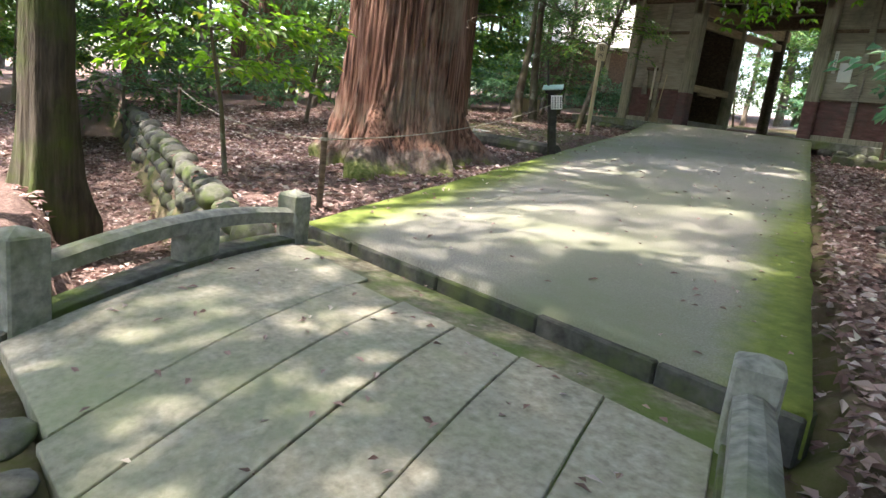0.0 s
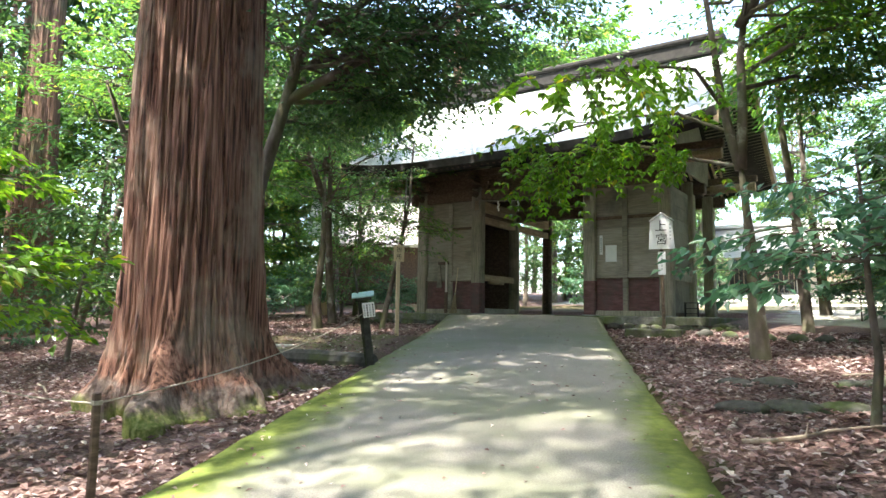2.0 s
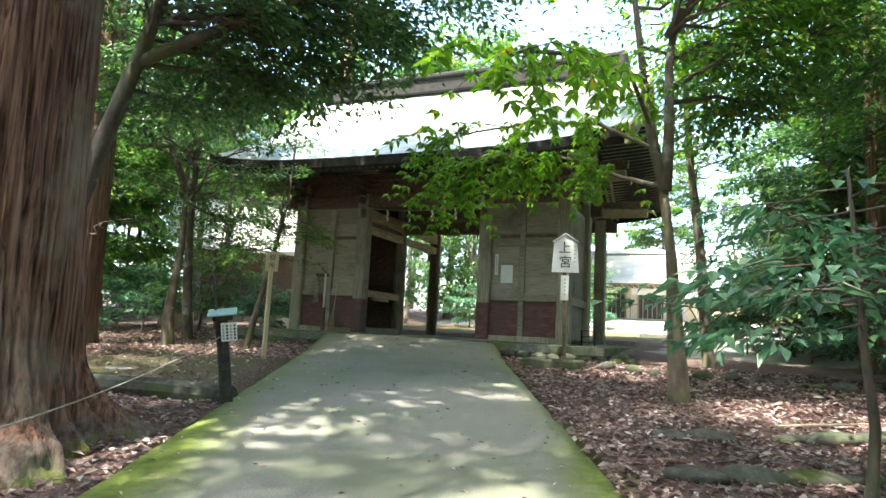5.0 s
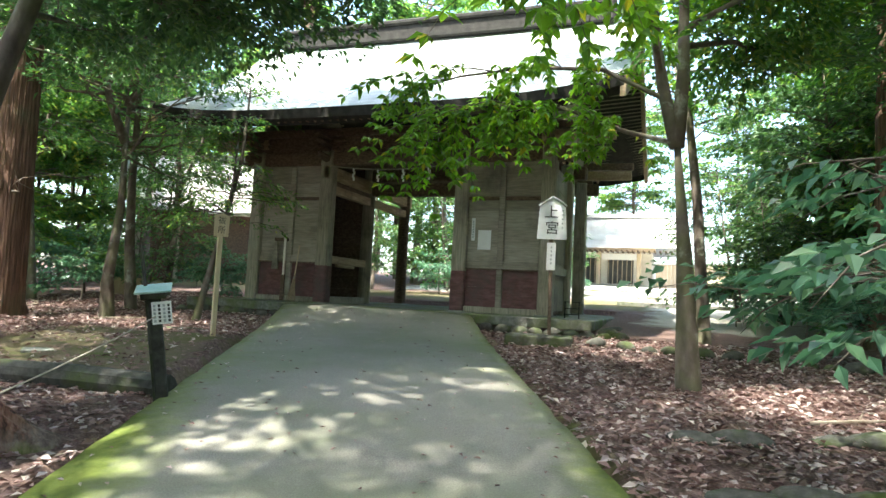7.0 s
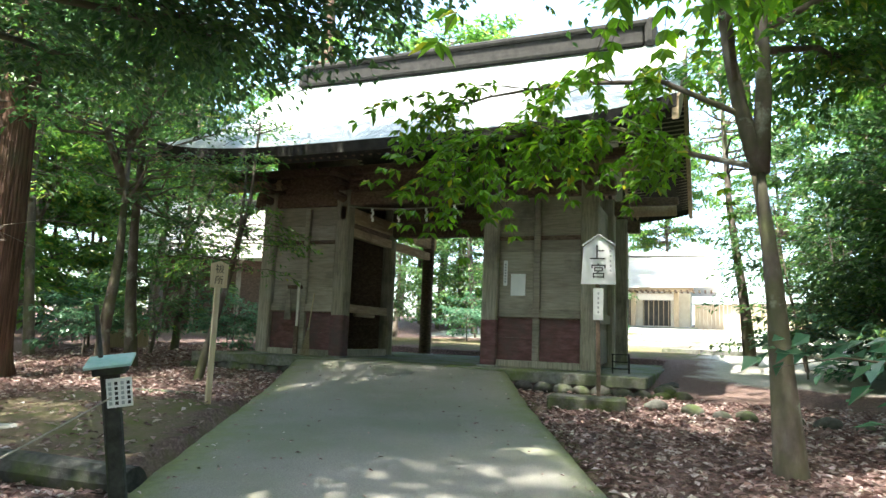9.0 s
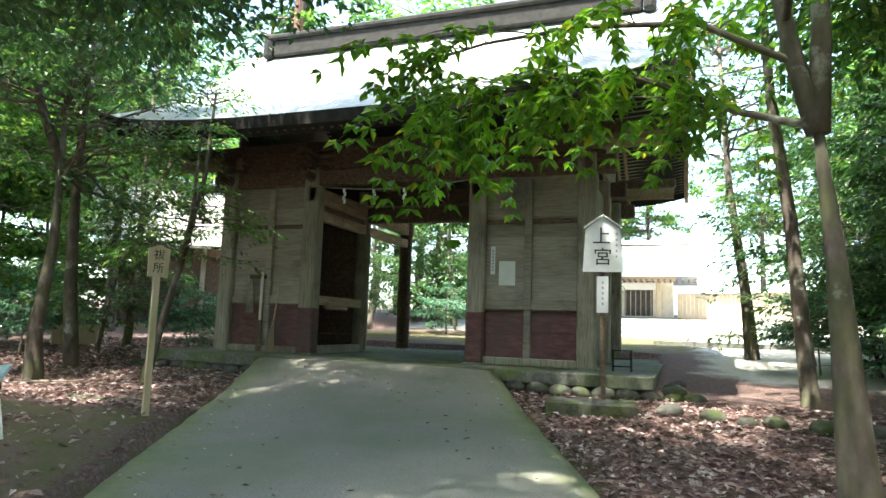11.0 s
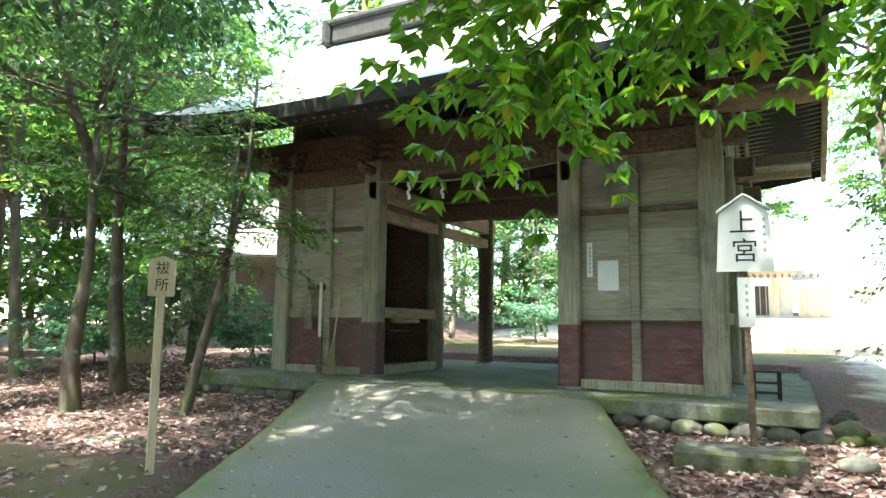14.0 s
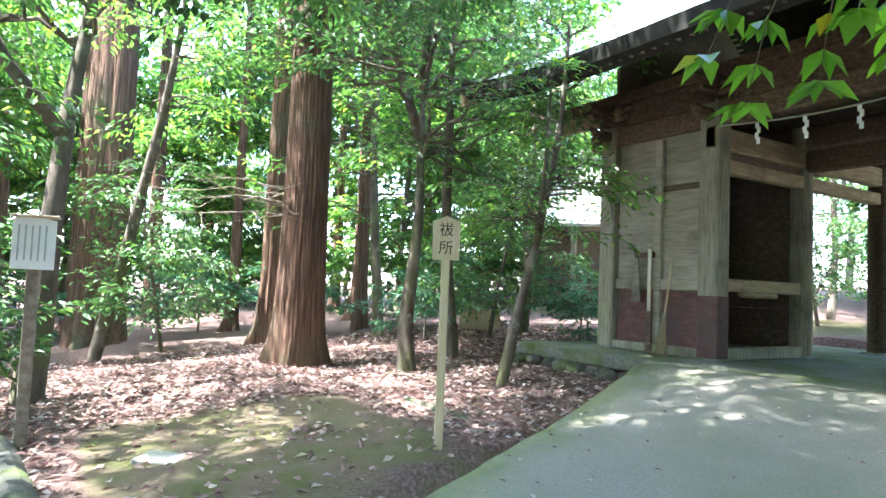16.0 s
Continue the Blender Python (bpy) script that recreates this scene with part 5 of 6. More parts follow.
def near_leaf_mat():
    m, nt, n, l, b = nodes_of("glossy_near_leaf")
    oi = n.new("ShaderNodeObjectInfo")
    col = ramp(nt, oi.outputs["Random"], [(0.0, (0.09, 0.20, 0.033)), (0.6, (0.15, 0.30, 0.045)), (0.93, (0.21, 0.37, 0.055)), (1.0, (0.34, 0.33, 0.055))])
    col = mixed(nt, fac_ramp(nt, noise_tex(nt, stretched(nt, (1, 1, 1)), 40, 4), 0.5, 0.8), col, (0.05, 0.11, 0.02))
    l.new(col, b.inputs["Base Color"])
    b.inputs["Roughness"].default_value = 0.3
    tr = n.new("ShaderNodeBsdfTranslucent")
    hs = n.new("ShaderNodeHueSaturation")
    hs.inputs["Saturation"].default_value, hs.inputs["Value"].default_value, hs.inputs["Hue"].default_value = 1.15, 2.3, 0.487
    l.new(col, hs.inputs["Color"])
    l.new(hs.outputs[0], tr.inputs[0])
    mx = n.new("ShaderNodeMixShader")
    mx.inputs[0].default_value = 0.55
    l.new(b.outputs[0], mx.inputs[1])
    l.new(tr.outputs[0], mx.inputs[2])
    l.new(mx.outputs[0], n["Material Output"].inputs[0])
    return m


LEAF_NEAR = near_leaf_mat()
blades = [leaf_blade(L, W, k) for k, (L, W) in enumerate(((0.155, 0.037), (0.135, 0.033), (0.115, 0.03), (0.145, 0.033)))]


def whorl(parent, p, d, rg, n, joined):
    d = Vector(d).normalized()
    d = Vector((d.x, d.y, d.z * 0.3)).normalized()
    for k in range(n):
        an = 6.283 * k / n + rg.uniform(-0.4, 0.4)
        side_ = Vector((math.cos(an), math.sin(an), 0))
        dd = (side_ * 0.95 + d * 0.6 + Vector((0, 0, -0.2 + rg.uniform(-0.3, 0.3)))).normalized()
        up_ = (Vector((0, 0, 1)) + side_ * 0.3 + Vector((rg.gauss(0, 0.3), rg.gauss(0, 0.3), 0))).normalized()
        if joined is not None:
            joined.append((p, dd, up_))
            continue
        x_ = dd.cross(up_).normalized()
        z_ = x_.cross(dd)
        o = new("leaf", rg.choice(blades))
        o.parent = parent
        s = rg.uniform(0.75, 1.15)
        o.matrix_basis = Matrix.Translation(p) @ Matrix((x_, dd, z_)).transposed().to_4x4() @ Matrix.Scale(s, 4)


def hanging_branch(parent, main, shoots, seed, singles, n_shoot_leaf=9, fall=(0.3, 0.9)):
    """A long limb through the points of main, with drooping shoots that end in whorls of leaves."""
    rg = random.Random(seed)
    bm = bmesh.new()
    main = [Vector(p) for p in main]
    tube(bm, main, [0.035 * (1 - 0.75 * i / (len(main) - 1)) for i in range(len(main))], 7, cap=False)
    joined = []
    budget = singles
    for _ in range(shoots):
        u = rg.uniform(0.18, 1.0) * (len(main) - 1.001)
        i = int(u)
        o = main[i].lerp(main[i + 1], u - i)
        d = (main[i + 1] - main[i]).normalized()
        q = Vector((rg.gauss(0, 0.55), rg.gauss(0, 0.55), 0)) + d * rg.uniform(0.1, 0.6)
        L = rg.uniform(0.35, 0.95)
        dropz = rg.uniform(*fall)
        pts = [o, o + q * L * 0.5 + Vector((0, 0, 0.05)), o + q * L - Vector((0, 0, dropz * 0.45)), o + q * L * 1.25 - Vector((0, 0, dropz))]
        tube(bm, pts, [0.008, 0.006, 0.004, 0.002], 4, cap=False)
        for k in (1.0, 1.5, 2.0, 2.5, 2.95):
            j = int(k)
            p = pts[j].lerp(pts[min(j + 1, 3)], k - j)
            n = rg.randint(4, 6)
            if budget >= n and k >= 1.5:
                whorl(parent, p, pts[3] - pts[1], rg, n, None)
                budget -= n
            else:
                whorl(parent, p, pts[3] - pts[1], rg, n, joined)
    part("branch", bm, M_TRUNK, parent, "thin dark drooping branch", True)
    if joined:
        P, D, N = (np.array([tuple(a[i]) for a in joined]) for i in range(3))
        o = new("foliage", leaves_mesh("foliage", P, D, N, 0.14, 0.036, LEAF_BRIGHT, np.random.default_rng(seed)))
        o.parent = parent
        o["kind"] = "stuff"


hanging_branch(treeR, [(6.12, -4.84, 2.35), (5.5, -4.95, 2.5), (4.8, -5.2, 2.75), (4.0, -5.4, 2.75), (3.4, -5.55, 2.6), (2.9, -5.6, 2.08)], 80, 61, 295, fall=(0.15, 0.66))
hanging_branch(treeR, [(6.0, -4.84, 2.9), (5.2, -5.0, 3.3), (4.2, -5.0, 3.4), (3.3, -5.1, 3.3), (2.6, -5.2, 3.1)], 34, 62, 0, fall=(0.15, 0.6))
hanging_branch(treeR, [(5.9, -4.9, 3.3), (5.8, -6.3, 3.5), (5.6, -7.8, 3.1), (5.35, -9.2, 2.6), (5.2, -9.9, 2.25)], 26, 63, 20, fall=(0.15, 0.6))

# ---- signs and small things ----
def glyphs(text, size, m, parent, material, name="lettering"):
    cu = bpy.data.curves.new("glyph", "FONT")
    cu.body = text
    cu.size = size
    cu.align_x, cu.align_y = "CENTER", "CENTER"
    cu.extrude = 0.0015
    tmp = bpy.data.objects.new("glyph", cu)
    scene.collection.objects.link(tmp)
    me = bpy.data.meshes.new_from_object(tmp.evaluated_get(bpy.context.evaluated_depsgraph_get()))
    bpy.data.objects.remove(tmp)
    me.materials.clear()
    me.materials.append(material)
    o = new(name, me)
    o.parent = parent
    o.matrix_basis = m
    return o


def gabled_board(w, w2, z0, z1, z2, th):
    """A board wider at its foot, with a pointed top; it faces -y."""
    bm = bmesh.new()
    out = [(-w2, z0), (w2, z0), (w, z1), (0, z2), (-w, z1)]
    a, b = [bm.verts.new((x, -th / 2, z)) for x, z in out], [bm.verts.new((x, th / 2, z)) for x, z in out]
    bm.faces.new(a), bm.faces.new(b[::-1])
    for k in range(5):
        bm.faces.new((a[k], b[k], b[(k + 1) % 5], a[(k + 1) % 5]))
    bmesh.ops.recalc_face_normals(bm, faces=bm.faces)
    return bm


UP = Matrix.Rotation(radians(90), 4, "X")
zg = ground_z(4.12, -1.97)
sign = thing("shrine_sign", "white gabled sign board with black characters on a dark pole", "sign", (4.07, -1.97, zg), 8)
part("pole", boxed((-0.03, -0.03, -0.05), (0.03, 0.03, 2.35), 0.006, pose(0.02, 0.03, 0, 0, -1.0, 0)), M_DARKWOOD, sign)
part("board", gabled_board(0.225, 0.26, 1.80 - 0.02, 2.35, 2.52, 0.03), M_WHITE, sign, "white painted board wider at its foot")
for s in (-1, 1):
    part("roof_board", boxed((-0.145, -0.05, -0.008), (0.145, 0.05, 0.008), 0.003, pose(s * 0.125, 0, 2.455, 0, s * 34, 0)), M_WHITE, sign, "small sloping cover board")
glyphs("上", 0.25, pose(-0.015, -0.018, 2.245) @ UP, sign, M_INK)
glyphs("宮", 0.25, pose(0.0, -0.018, 1.965) @ UP, sign, M_INK)
for k in range(5):
    part("small_writing", boxed((0.165, -0.018, 2.27 - k * 0.075), (0.19, -0.0155, 2.30 - k * 0.075)), M_GREYINK, sign)
part("small_board", gabled_board(0.075, 0.075, 1.24, 1.72, 1.72, 0.02), M_WHITE, sign, "narrow white board hanging below")
for k in range(5):
    part("small_writing", boxed((-0.01, -0.013, 1.62 - k * 0.07), (0.015, -0.0105, 1.655 - k * 0.07)), M_GREYINK, sign)
footing = tagged(obj("stone_block", boxed((-0.56, -0.30, -0.16), (0.56, 0.28, 0.14), 0.03, pose(3.95, -2.12, ground_z(3.95, -2.1), 0, 0, 6)), M_MOSSY), "low mossy stone block at the foot of the sign", "stone block")

zg = ground_z(-0.58, -4.92)
sign2 = thing("wooden_sign", "pale wooden sign board with two black characters on a square post", "sign", (-0.58, -4.92, zg), 56)
part("post", boxed((-0.035, -0.035, -0.2), (0.035, 0.035, 1.90), 0.006), M_NEWWOOD, sign2)
part("board", gabled_board(0.115, 0.11, 1.55, 1.87, 1.915, 0.03), M_NEWWOOD, sign2).matrix_basis = pose(0, -0.036, 0)
glyphs("祓", 0.125, pose(0.0, -0.052, 1.795) @ UP, sign2, M_INK)
glyphs("所", 0.125, pose(0.0, -0.052, 1.645) @ UP, sign2, M_INK)

zg = ground_z(-3.1, -7.86)
sign3 = thing("white_sign", "pale weathered notice board with faint writing on a dark post", "sign", (-3.1, -7.86, zg), 80)
part("post", boxed((-0.05, 0.03, -0.2), (0.05, 0.12, 1.85), 0.01), M_TWIG, sign3)
part("board", gabled_board(0.175, 0.175, 1.62, 2.08, 2.12, 0.03), M_WHITE, sign3)
part("cap", boxed((-0.2, -0.05, 2.10), (0.2, 0.06, 2.125), 0.004), M_NEWWOOD, sign3)
for k in range(5):
    part("small_writing", boxed((-0.13 + k * 0.055, -0.018, 1.70), (-0.115 + k * 0.055, -0.0155, 2.03)), M_GREYINK, sign3)

# leaning post with a little box and leaflet
zg = ground_z(1.46, -8.05)
boxpost = thing("leaflet_post", "dark leaning post with a teal-roofed box and leaflet", "post", (1.46, -8.05, zg), 38)
lean = pose(0, 0, 0, 4, -8, 0)
part("post", boxed((-0.055, -0.05, -0.3), (0.055, 0.05, 1.25), 0.012, lean), M_DARKSTONE, boxpost, "dark weathered square post")
part("box_body", boxed((-0.115, -0.10, 1.25), (0.115, 0.10, 1.32), 0.008, lean), M_DARKSTONE, boxpost)
part("box_roof", boxed((-0.165, -0.13, -0.011), (0.165, 0.13, 0.011), 0.004, lean @ pose(0, 0, 1.345, 13, 0, 0)), M_TEAL, boxpost, "sloping pale teal metal roof")
leaf_at = lean @ pose(0.05, -0.075, 0.0)
part("leaflet", boxed((-0.075, -0.003, 1.0), (0.105, 0.002, 1.22), 0.001, leaf_at), M_PAPER, boxpost, "white printed leaflet")
for r_ in range(4):
    for k in range(5):
        part("print", boxed((-0.06 + r_ * 0.043, -0.006, 1.02 + k * 0.037), (-0.038 + r_ * 0.043, -0.0036, 1.045 + k * 0.037), 0, leaf_at), M_INK if r_ % 2 else M_GREYINK, boxpost)
part("pole", tube(bmesh.new(), [lean @ Vector((-0.07, 0.075, 0.2)), lean @ Vector((-0.075, 0.08, 1.1)), lean @ Vector((-0.09, 0.085, 1.78))], [0.022, 0.02, 0.016], 7), M_DARKSTONE, boxpost, "thin dark pole tied behind the post")

# rope barrier
zg = ground_z(3.29, -13.22)
rope_posts = [(3.29, -13.22, zg, -0.62), (-4.6, -12.3, ground_z(-4.6, -12.3), ground_z(-4.6, -12.3) + 0.8)]
for x, y, z, zt in rope_posts:
    rp = thing("rope_post", "thin dark wooden post holding a slack rope", "post", (x, y, z), 0, "rope posts")
    part("stake", tube(bmesh.new(), [(0, 0, -0.25), (0.01, 0, 0.3), (0.02, -0.01, zt - z)], [0.034, 0.032, 0.03], 8), M_DARKWOOD, rp)
    part("knot", tube(bmesh.new(), [(0.02, -0.01, zt - z - 0.08), (0.02, -0.01, zt - z - 0.05)], 0.043, 8), M_ROPE, rp)


def rope(a, b, sag):
    cu_pts = [Vector(a).lerp(Vector(b), i / 24) - Vector((0, 0, sag * 4 * (i / 24) * (1 - i / 24))) for i in range(25)]
    return tube(bmesh.new(), cu_pts, 0.0065, 6)


rp_top = (3.31, -13.23, -0.69)
r1 = tagged(obj("rope", rope(rp_top, (1.38, -8.10, 0.02), 0.14), M_ROPE), "thin pale slack rope strung past the great cedar", "rope")
r2 = tagged(obj("rope", rope((-4.58, -12.31, rope_posts[1][3] - 0.06), rp_top, 0.18), M_ROPE), "thin pale slack rope along the channel", "rope")

# edging log of the mossy clearing
edge_log = tagged(obj("edging_log", tube(bmesh.new(), [(1.05, -7.58, ground_z(0.55, -7.7) + 0.08), (-0.2, -7.68, ground_z(-0.2, -7.8) + 0.09), (-1.6, -7.84, ground_z(-1.6, -8.0) + 0.08), (-3.4, -8.02, ground_z(-3.4, -8.2) + 0.06)], [0.15, 0.165, 0.16, 0.14], 11, wob=0.08, rng=random.Random(2)), M_DARKSTONE), "dark rotting log edging the mossy clearing", "log")
log2 = tagged(obj("edging_log", tube(bmesh.new(), [(-0.2, -4.35, ground_z(-0.2, -4.35)), (-1.6, -4.0, ground_z(-1.6, -4.0)), (-3.0, -3.9, ground_z(-3.0, -3.9))], [0.05, 0.055, 0.045], 8, wob=0.08, rng=random.Random(3)), M_MOSSY), "thin mossy log edging lying on the ground", "log")

# things by the gate
def broom(at, rz, lean_x):
    b = thing("broom", "old bamboo broom leaning upside against the gate wall", "broom", at, rz)
    m = pose(0, 0, 0, lean_x, 0, 0)
    part("handle", tube(bmesh.new(), [m @ Vector((0, 0, 0.5)), m @ Vector((0, 0, 1.35))], 0.014, 8), M_NEWWOOD, b)
    bm = bmesh.new()
    r = random.Random(4)
    for _ in range(60):
        a, q = r.uniform(0, 6.28), r.uniform(0.2, 1)
        tube(bm, [m @ Vector((0.012 * math.cos(a), 0.012 * math.sin(a), 0.62)), m @ Vector((0.08 * q * math.cos(a), 0.05 * q * math.sin(a), 0.3)), m @ Vector((0.17 * q * math.cos(a), 0.09 * q * math.sin(a), 0.01))], [0.006, 0.005, 0.003], 4, cap=False)
    part("brush", bm, M_STRAW, b)
    part("binding", tube(bmesh.new(), [m @ Vector((0, 0, 0.54)), m @ Vector((0, 0, 0.6))], 0.026, 8), M_ROPE, b)
    return b


broom((-2.28, -0.22, -0.004), 0, -10)
rack = thing("tool_hanger", "wooden hanger board with tools beside the gate wall", "hanger", (-2.75, 0.02, 0))
part("cross_bar", boxed((-0.22, -0.03, 1.42), (0.14, 0.03, 1.50), 0.006), M_DARKWOOD, rack)
part("shaft", boxed((0.06, -0.05, 0.55), (0.12, -0.02, 1.55), 0.006), M_PLASTER, rack, "pale flat pole")
part("blade", boxed((0.03, -0.055, 0.02), (0.14, -0.02, 0.62), 0.01), M_DARKWOOD, rack)
part("hanging_tool", gabled_board(0.03, 0.09, 0.75, 1.4, 1.42, 0.03), M_WOOD, rack).matrix_basis = pose(-0.17, -0.02, 0)

notice = tagged(obj("notice", boxed((2.08, 0.125, 1.35), (2.37, 0.131, 1.77), 0.001), M_PAPER), "plain white paper notice pinned to the gate wall", "notice")
slip = tagged(obj("paper_slip", boxed((1.93, 0.122, 1.54), (2.01, 0.127, 2.03), 0.001), M_PAPER), "narrow white paper slip on the gate wall", "notice")
for k in range(7):
    part("small_writing", boxed((1.955, 0.119, 1.60 + 0.055 * k), (1.985, 0.1212, 1.635 + 0.055 * k)), M_GREYINK, slip)

stand_rack = thing("metal_rack", "small dark metal rack standing on the gate platform", "rack", (4.15, 0.1, -0.004), 8)
for x in (-0.14, 0.14):
    for y in (-0.1, 0.1):
        part("leg", tube(bmesh.new(), [(x, y, 0), (x, y, 0.34)], 0.012, 6), M_BLACKMETAL, stand_rack)
for z in (0.08, 0.2, 0.33):
    for y in (-0.1, -0.05, 0, 0.05, 0.1):
        part("bar", tube(bmesh.new(), [(-0.16, y, z), (0.16, y, z)], 0.007, 5), M_BLACKMETAL, stand_rack)

crate = thing("wooden_chest", "old wooden chest with a pale lid among the trees", "chest", (-9.2, 1.5, ground_z(-9.2, 1.5)), 55)
part("body", boxed((-0.5, -0.3, 0.0), (0.5, 0.3, 0.5), 0.02), M_NEWWOOD, crate)
part("lid", boxed((-0.56, -0.36, 0.5), (0.56, 0.36, 0.58), 0.015), M_STONE, crate)

# ---- hall and fence beyond the clearing ----
HY = 26.0
hz = ground_z(3, HY) - 0.15
hall = thing("shrine_hall", "low sunlit shrine hall with a broad pale roof and wooden posts", "building", (0, HY, hz))
hall.scale = (1, 1, 0.82)
part("wall", boxed((-6.5, 1.2, 0.3), (4.6, 6, 2.7)), M_PLASTER, hall)
part("floor", boxed((-7, 0.0, 0.0), (5.0, 6.4, 0.32), 0.02), M_STONE, hall)
for x in (-6.2, -4.2, -2.2, -0.2, 1.6, 3.9):
    part("post", boxed((x - 0.13, 0.25, 0.3), (x + 0.13, 0.5, 2.75), 0.02), M_FENCE, hall)
for x in (-3.2, -1.2, 0.65, 2.8):
    part("door", boxed((x - 0.75, 1.13, 0.4), (x + 0.75, 1.21, 2.25), 0.01), M_DARKGLASS, hall, "dark latticed door")
    for k in range(6):
        part("lattice", boxed((x - 0.72 + 0.27 * k, 1.09, 0.4), (x - 0.68 + 0.27 * k, 1.13, 2.25)), M_FENCE, hall)
for x in np.linspace(-7.7, 5.7, 46):
    part("rafter_end", boxed((x - 0.05, -1.12, 2.58), (x + 0.05, 0.3, 2.68)), M_DARKWOOD, hall)
part("curtain", boxed((1.75, 0.60, 2.12), (3.75, 0.62, 2.55), 0.004), M_PAPER, hall, "short white curtain over the entrance")
part("entrance_step", boxed((0.6, -0.75, 0.0), (4.9, -0.01, 0.17), 0.015), M_STONE, hall)
part("entrance_step", boxed((0.9, -1.45, -0.05), (4.6, -0.76, 0.06), 0.015), M_STONE, hall)
part("beam", boxed((-6.8, 0.2, 2.7), (4.8, 0.55, 3.0), 0.02), M_FENCE, hall)
bm = bmesh.new()
prev = None
for y, z in ((-1.2, 2.75), (0.3, 3.35), (2.0, 4.3), (3.6, 5.6), (5.2, 4.3), (8.0, 2.9)):
    line = [bm.verts.new((x, y, z + 0.02 * abs(x + 1))) for x in np.linspace(-8, 6.0, 15)]
    if prev:
        for k in range(14):
            bm.faces.new((prev[k], prev[k + 1], line[k + 1], line[k]))
    prev = line
bmesh.ops.solidify(bm, geom=list(bm.faces), thickness=0.18)
part("roof", bm, M_HALLROOF, hall, "pale sunlit curved roof")
part("ridge", boxed((-7.6, 3.3, 5.6), (5.6, 3.9, 5.9), 0.05), M_HALLROOF, hall)

fence = thing("wooden_fence", "long plank fence with a capped top rail in the sun", "fence", (4.9, HY + 0.6, ground_z(8, HY) - 0.1))
fence.scale = (1, 1, 0.82)
plank = boxed((0.004, 0, 0.12), (0.196, 0.03, 1.75), 0.004)
first = part("plank", plank, M_FENCE, fence)
for k in range(1, 90):
    o = new("plank", first.data)
    o.parent = fence
    o.matrix_basis = pose(0.2 * k, 0, 0.008 * k)
for k in range(10):
    part("fence_post", boxed((1.9 * k - 0.07, -0.06, 0), (1.9 * k + 0.07, 0.09, 1.85 + 0.08 * k), 0.01), M_FENCE, fence)
capb = bmesh.new()
box(capb, (-0.1, -0.22, 1.75), (18.1, 0.25, 1.83), 0.02, pose(0, 0, 0, 0, -2.3, 0))
part("cap_rail", capb, M_ROOF, fence)

# a smaller building deeper in the grove
side_hall = thing("side_hall", "small building with a pale sunlit roof behind the grove", "building", (-15.0, 11.5, ground_z(-15.0, 11.5) - 0.1), 38)
part("wall", boxed((-2.6, -1.6, 0.0), (2.6, 2.4, 3.0), 0.02), M_DARKWOOD, side_hall)
for x in (-2.5, -0.9, 0.9, 2.5):
    part("post", boxed((x - 0.1, -1.75, 0.0), (x + 0.1, -1.58, 3.0), 0.015), M_POST, side_hall)
bm = bmesh.new()
prev = None
for y, z in ((-2.9, 2.95), (-2.0, 3.45), (-0.9, 4.35), (0.4, 5.7), (1.7, 4.35), (3.7, 2.95)):
    line = [bm.verts.new((x, y, z + 0.02 * x * x)) for x in np.linspace(-3.6, 3.6, 11)]
    if prev:
        for k in range(10):
            bm.faces.new((prev[k], prev[k + 1], line[k + 1], line[k]))
    prev = line
bmesh.ops.solidify(bm, geom=list(bm.faces), thickness=0.16)
part("roof", bm, M_HALLROOF, side_hall, "pale sunlit curved roof")
part("ridge", boxed((-3.5, 0.2, 5.75), (3.5, 0.6, 6.05), 0.04), M_ROOFEDGE, side_hall)

# stones bordering the clearing
border = thing("border_stones", "uneven row of rounded stones bordering the leaf litter", "stones", kind="structure")
rng = random.Random(19)
x = 4.9
while x < 12.5:
    r = rng.uniform(0.10, 0.22)
    y = -2.15 - 0.10 * (x - 5) + rng.uniform(-0.12, 0.12)
    stone_at(border, x, y, ground_z(x, y) + r * 0.25, r, rng)
    x += r * 2 + rng.uniform(0.0, 0.25)
# low mossy stones in the leaf litter beside the path
litter_stones = thing("half_buried_stones", "half-buried mossy stones lying in the leaf litter", "stones", kind="structure")
for x0, y0, x1, y1, n in ((6.6, -8.4, 9.8, -7.3, 7), (6.3, -7.0, 10.5, -5.5, 8), (7.9, -11.6, 11.0, -10.4, 6)):
    for k in range(n):
        u = (k + rng.uniform(-0.3, 0.3)) / n
        x, y = x0 + (x1 - x0) * u, y0 + (y1 - y0) * u
        r = rng.uniform(0.12, 0.26)
        o = stone_at(litter_stones, x, y, ground_z(x, y) + 0.01, r * 1.15, rng)
        o.matrix_basis = o.matrix_basis @ Matrix.Diagonal((1.15, 1.0, 0.62, 1))

# low stone steps across the sunlit clearing
for y_, x0, x1 in ((8.5, 4.3, 15.0), (13.0, 2.5, 17.0), (17.5, 1.5, 18.0)):
    st = thing("stone_step", "low long stone edging crossing the sunlit gravel", "step", (0, y_, ground_z(8, y_)), 0, "clearing steps")
    x = x0
    while x < x1:
        w = rng.uniform(1.0, 1.6)
        part("step_stone", boxed((x, -0.14, -0.2), (x + w - 0.015, 0.14, 0.11), 0.02), M_STONE, st)
        x += w
# fallen sticks
rs = random.Random(29)
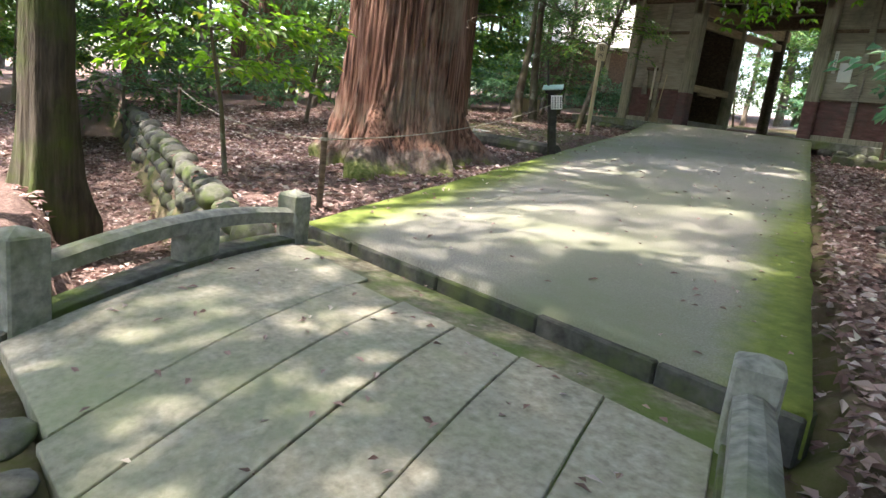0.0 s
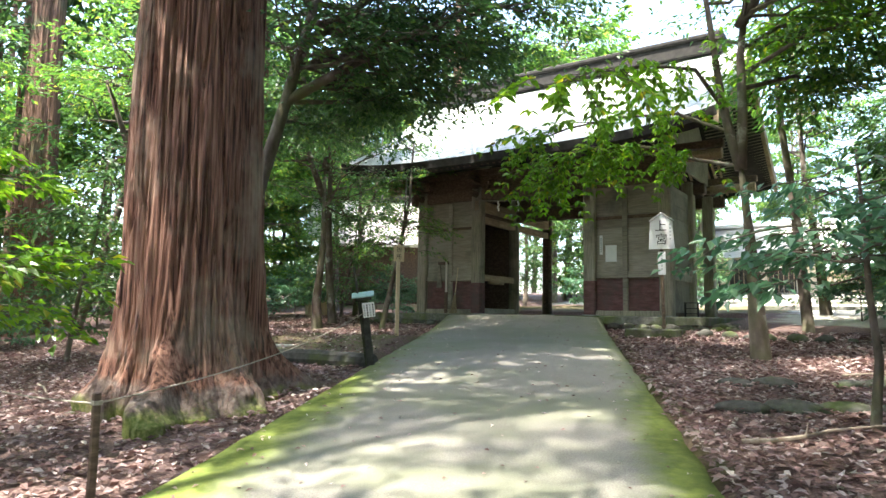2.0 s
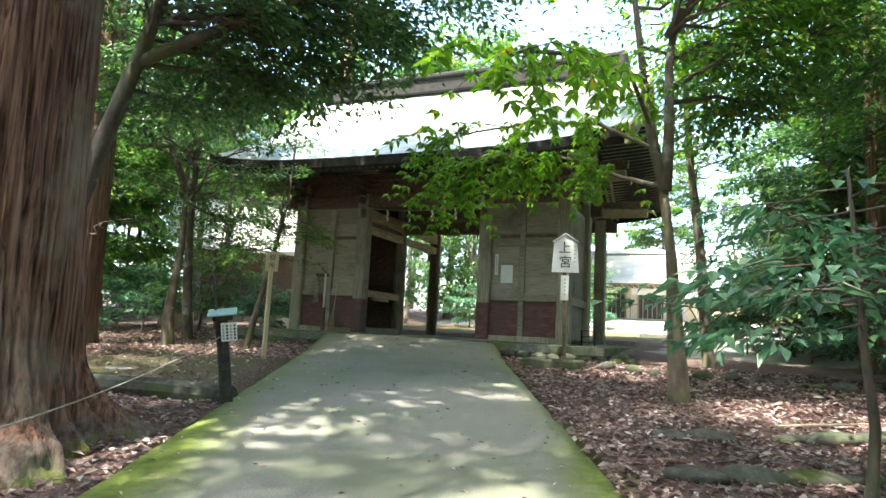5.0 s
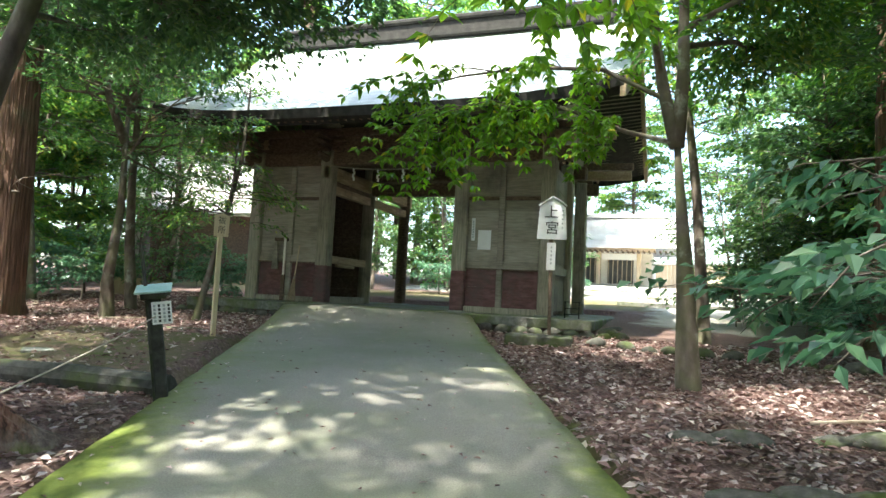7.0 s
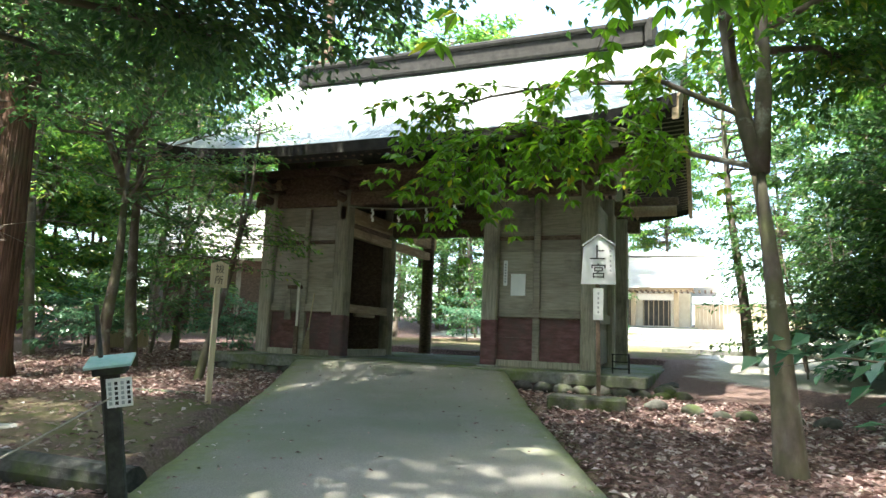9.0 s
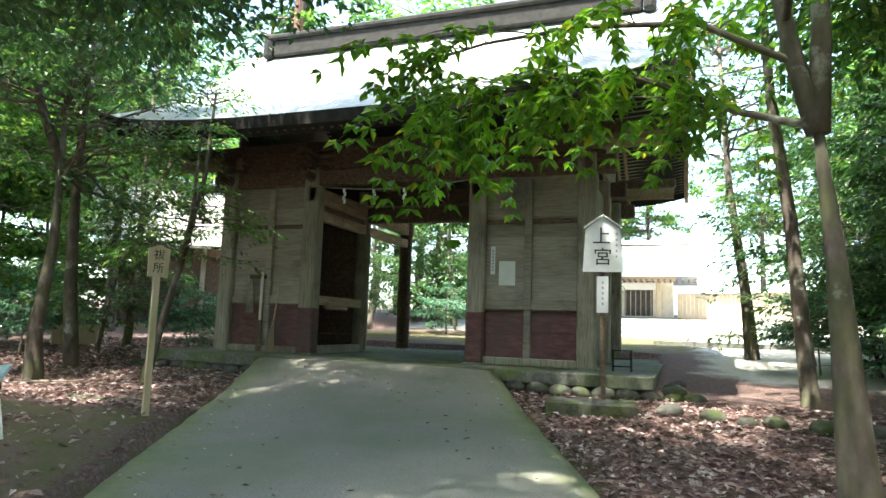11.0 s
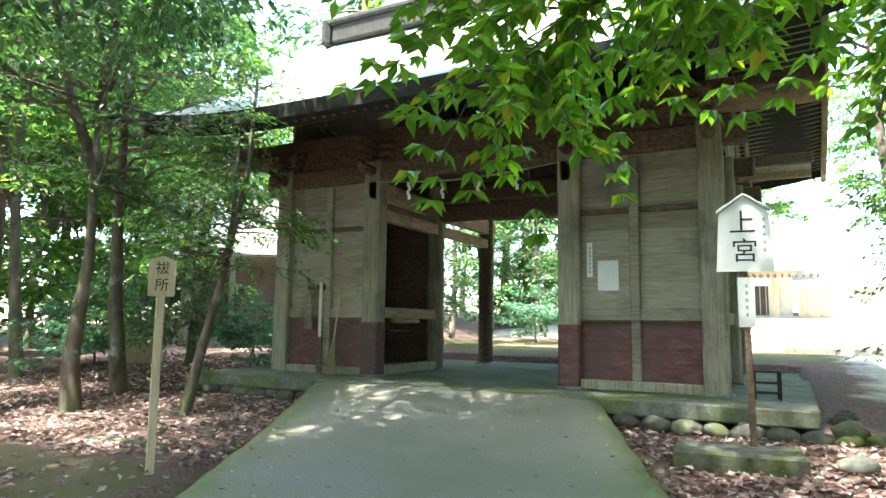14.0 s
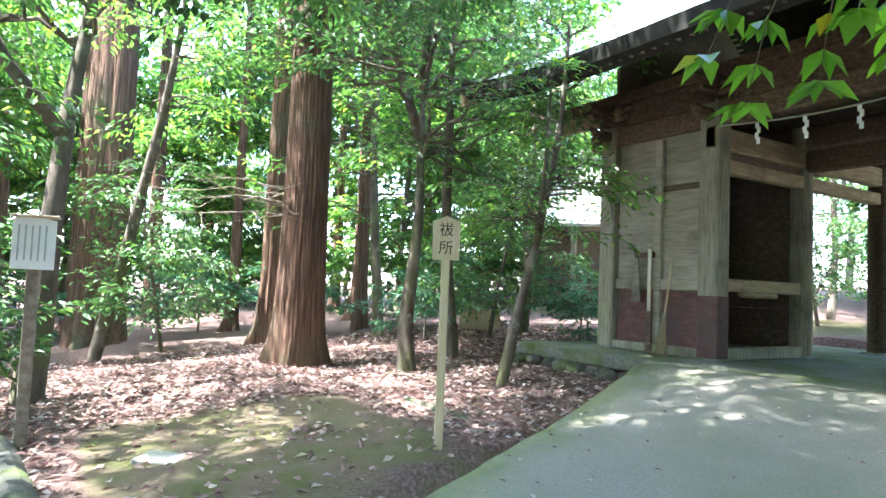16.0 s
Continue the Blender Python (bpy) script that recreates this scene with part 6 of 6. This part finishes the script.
sticks = [((-7.6, -6.3), (-6.2, -5.3)), ((-4.9, -3.2), (-3.4, -2.9)), ((-5.9, -6.9), (-4.6, -7.0)), ((-8.6, -5.2), (-7.3, -5.7)), ((-3.4, -11.6), (-1.0, -12.1)), ((-2.6, -10.9), (-0.9, -11.6)), ((7.4, -6.0), (8.5, -5.7)), ((6.9, -9.7), (7.9, -9.2)), ((-8.0, -2.0), (-7.2, -3.0))]
for (xa, ya), (xb, yb) in sticks:
    pts = [(xa + (xb - xa) * k / 5 + rs.gauss(0, 0.03), ya + (yb - ya) * k / 5 + rs.gauss(0, 0.03), ground_z(xa + (xb - xa) * k / 5, ya + (yb - ya) * k / 5) + 0.03 + 0.015 * k) for k in range(6)]
    bm = tube(bmesh.new(), pts, [0.022, 0.02, 0.017, 0.014, 0.01, 0.006], 6)
    tube(bm, [pts[2], (pts[2][0] + rs.uniform(-0.3, 0.3), pts[2][1] + rs.uniform(-0.3, 0.3), pts[2][2] + 0.08)], [0.01, 0.004], 5)
    tagged(obj("fallen_branch", bm, M_TWIG), "dry fallen branch lying on the leaf litter", "branch", "fallen branches")
flat = tagged(obj("flat_stone", boxed((-0.2, -0.15, -0.05), (0.2, 0.15, 0.025), 0.012, pose(-1.85, -6.82, ground_z(-1.85, -6.82), 2, 1, 50)), M_STONE), "flat stepping stone set in the mossy clearing", "stone")

# pale stones edging the near end of the bridge
near_stones = thing("bridge_end_stones", "pale worn stones at the mossy near end of the bridge", "stones", kind="structure")
for x, y, r_ in ((5.95, -16.05, 0.12), (6.35, -15.98, 0.16), (6.72, -16.0, 0.13), (7.05, -16.02, 0.18), (7.5, -16.1, 0.15), (7.95, -16.2, 0.14), (8.75, -14.1, 0.2), (8.5, -14.3, 0.16), (9.1, -14.0, 0.18)):
    o = stone_at(near_stones, x, y, ground_z(x, y) + 0.02 if y < -15.5 else ground_z(x, bank_y(x) + 0.25) - 0.08, r_, rng)
    o.scale.z = 0.35 * o.scale.x

# ---- leaf litter ----
def litter(n, seed, x0, x1, y0, y1, keep, size):
    r = np.random.default_rng(seed)
    P, D, N = [], [], []
    while len(P) < n:
        x, y = r.uniform(x0, x1), r.uniform(y0, y1)
        if not keep(x, y):
            continue
        P.append((x, y, ground_z(x, y) + r.uniform(0.004, 0.035)))
        a = r.uniform(0, 6.283)
        D.append((math.cos(a), math.sin(a), r.normal(0, 0.25)))
        N.append((r.normal(0, 0.4), r.normal(0, 0.4), 1))
    return leaves_mesh("fallen_leaves", np.array(P), np.array(D), np.array(N), size[0], size[1], LEAF_DEAD, r)


def off_path(x, y):
    if -14.2 < y < -0.8 and path_left(y) - 0.02 < x < path_right(y) + 0.02:
        return False
    if abs(x) < 4.8 and -1.1 < y < 5.7:
        return False
    if y > -1 and x > 5:
        return False
    if -7.5 < y < -4.6 and -3.3 < x < path_left(y) and noise.noise((x, y, 0)) > -0.45 and math.sin(x * 91.7 + y * 57.3) > -0.86:
        return False
    if 0.05 < bank_y(x) - y < 1.9 and 3.8 < x < 9.2:
        return False
    return True


lit1 = tagged(new("fallen_leaves", litter(26000, 1, 3.5, 11.5, -14, -1.2, off_path, (0.10, 0.026))), "brown fallen leaves covering the forest floor", "leaves", kind="stuff")
lit2 = tagged(new("fallen_leaves", litter(34000, 2, -10, 4.2, -15.5, 3, off_path, (0.10, 0.026))), "brown fallen leaves covering the forest floor", "leaves", kind="stuff")

# bits blown onto the path and the bridge
r = np.random.default_rng(12)
P, D, N = [], [], []
while len(P) < 380:
    y = r.uniform(-13.4, -1.2)
    x = r.uniform(path_left(y) + 0.05, path_right(y) - 0.05)
    edge_near = min(x - path_left(y), path_right(y) - x)
    if r.uniform() > 0.25 + 0.75 * math.exp(-edge_near / 0.5):
        continue
    P.append((x, y, path_z(y) + 0.035 * (1 - (2 * (x - path_left(y)) / 3.9 - 1) ** 2) + 0.008 + r.uniform(0, 0.006)))
    an = r.uniform(0, 6.283)
    D.append((math.cos(an), math.sin(an), r.normal(0, 0.12)))
    N.append((r.normal(0, 0.25), r.normal(0, 0.25), 1))
for _ in range(90):
    q = on_deck(r.uniform(0.04, 0.96), r.uniform(-0.2, 2.1), 0.012)
    P.append(tuple(q))
    an = r.uniform(0, 6.283)
    D.append((math.cos(an), math.sin(an), r.normal(0, 0.12)))
    N.append((r.normal(0, 0.25), r.normal(0, 0.25), 1))
bits = tagged(new("leaf_bits", leaves_mesh("leaf_bits", np.array(P), np.array(D), np.array(N), 0.06, 0.014, LEAF_DEAD, r)), "small dry leaf bits scattered on the path and bridge", "leaves", kind="stuff")
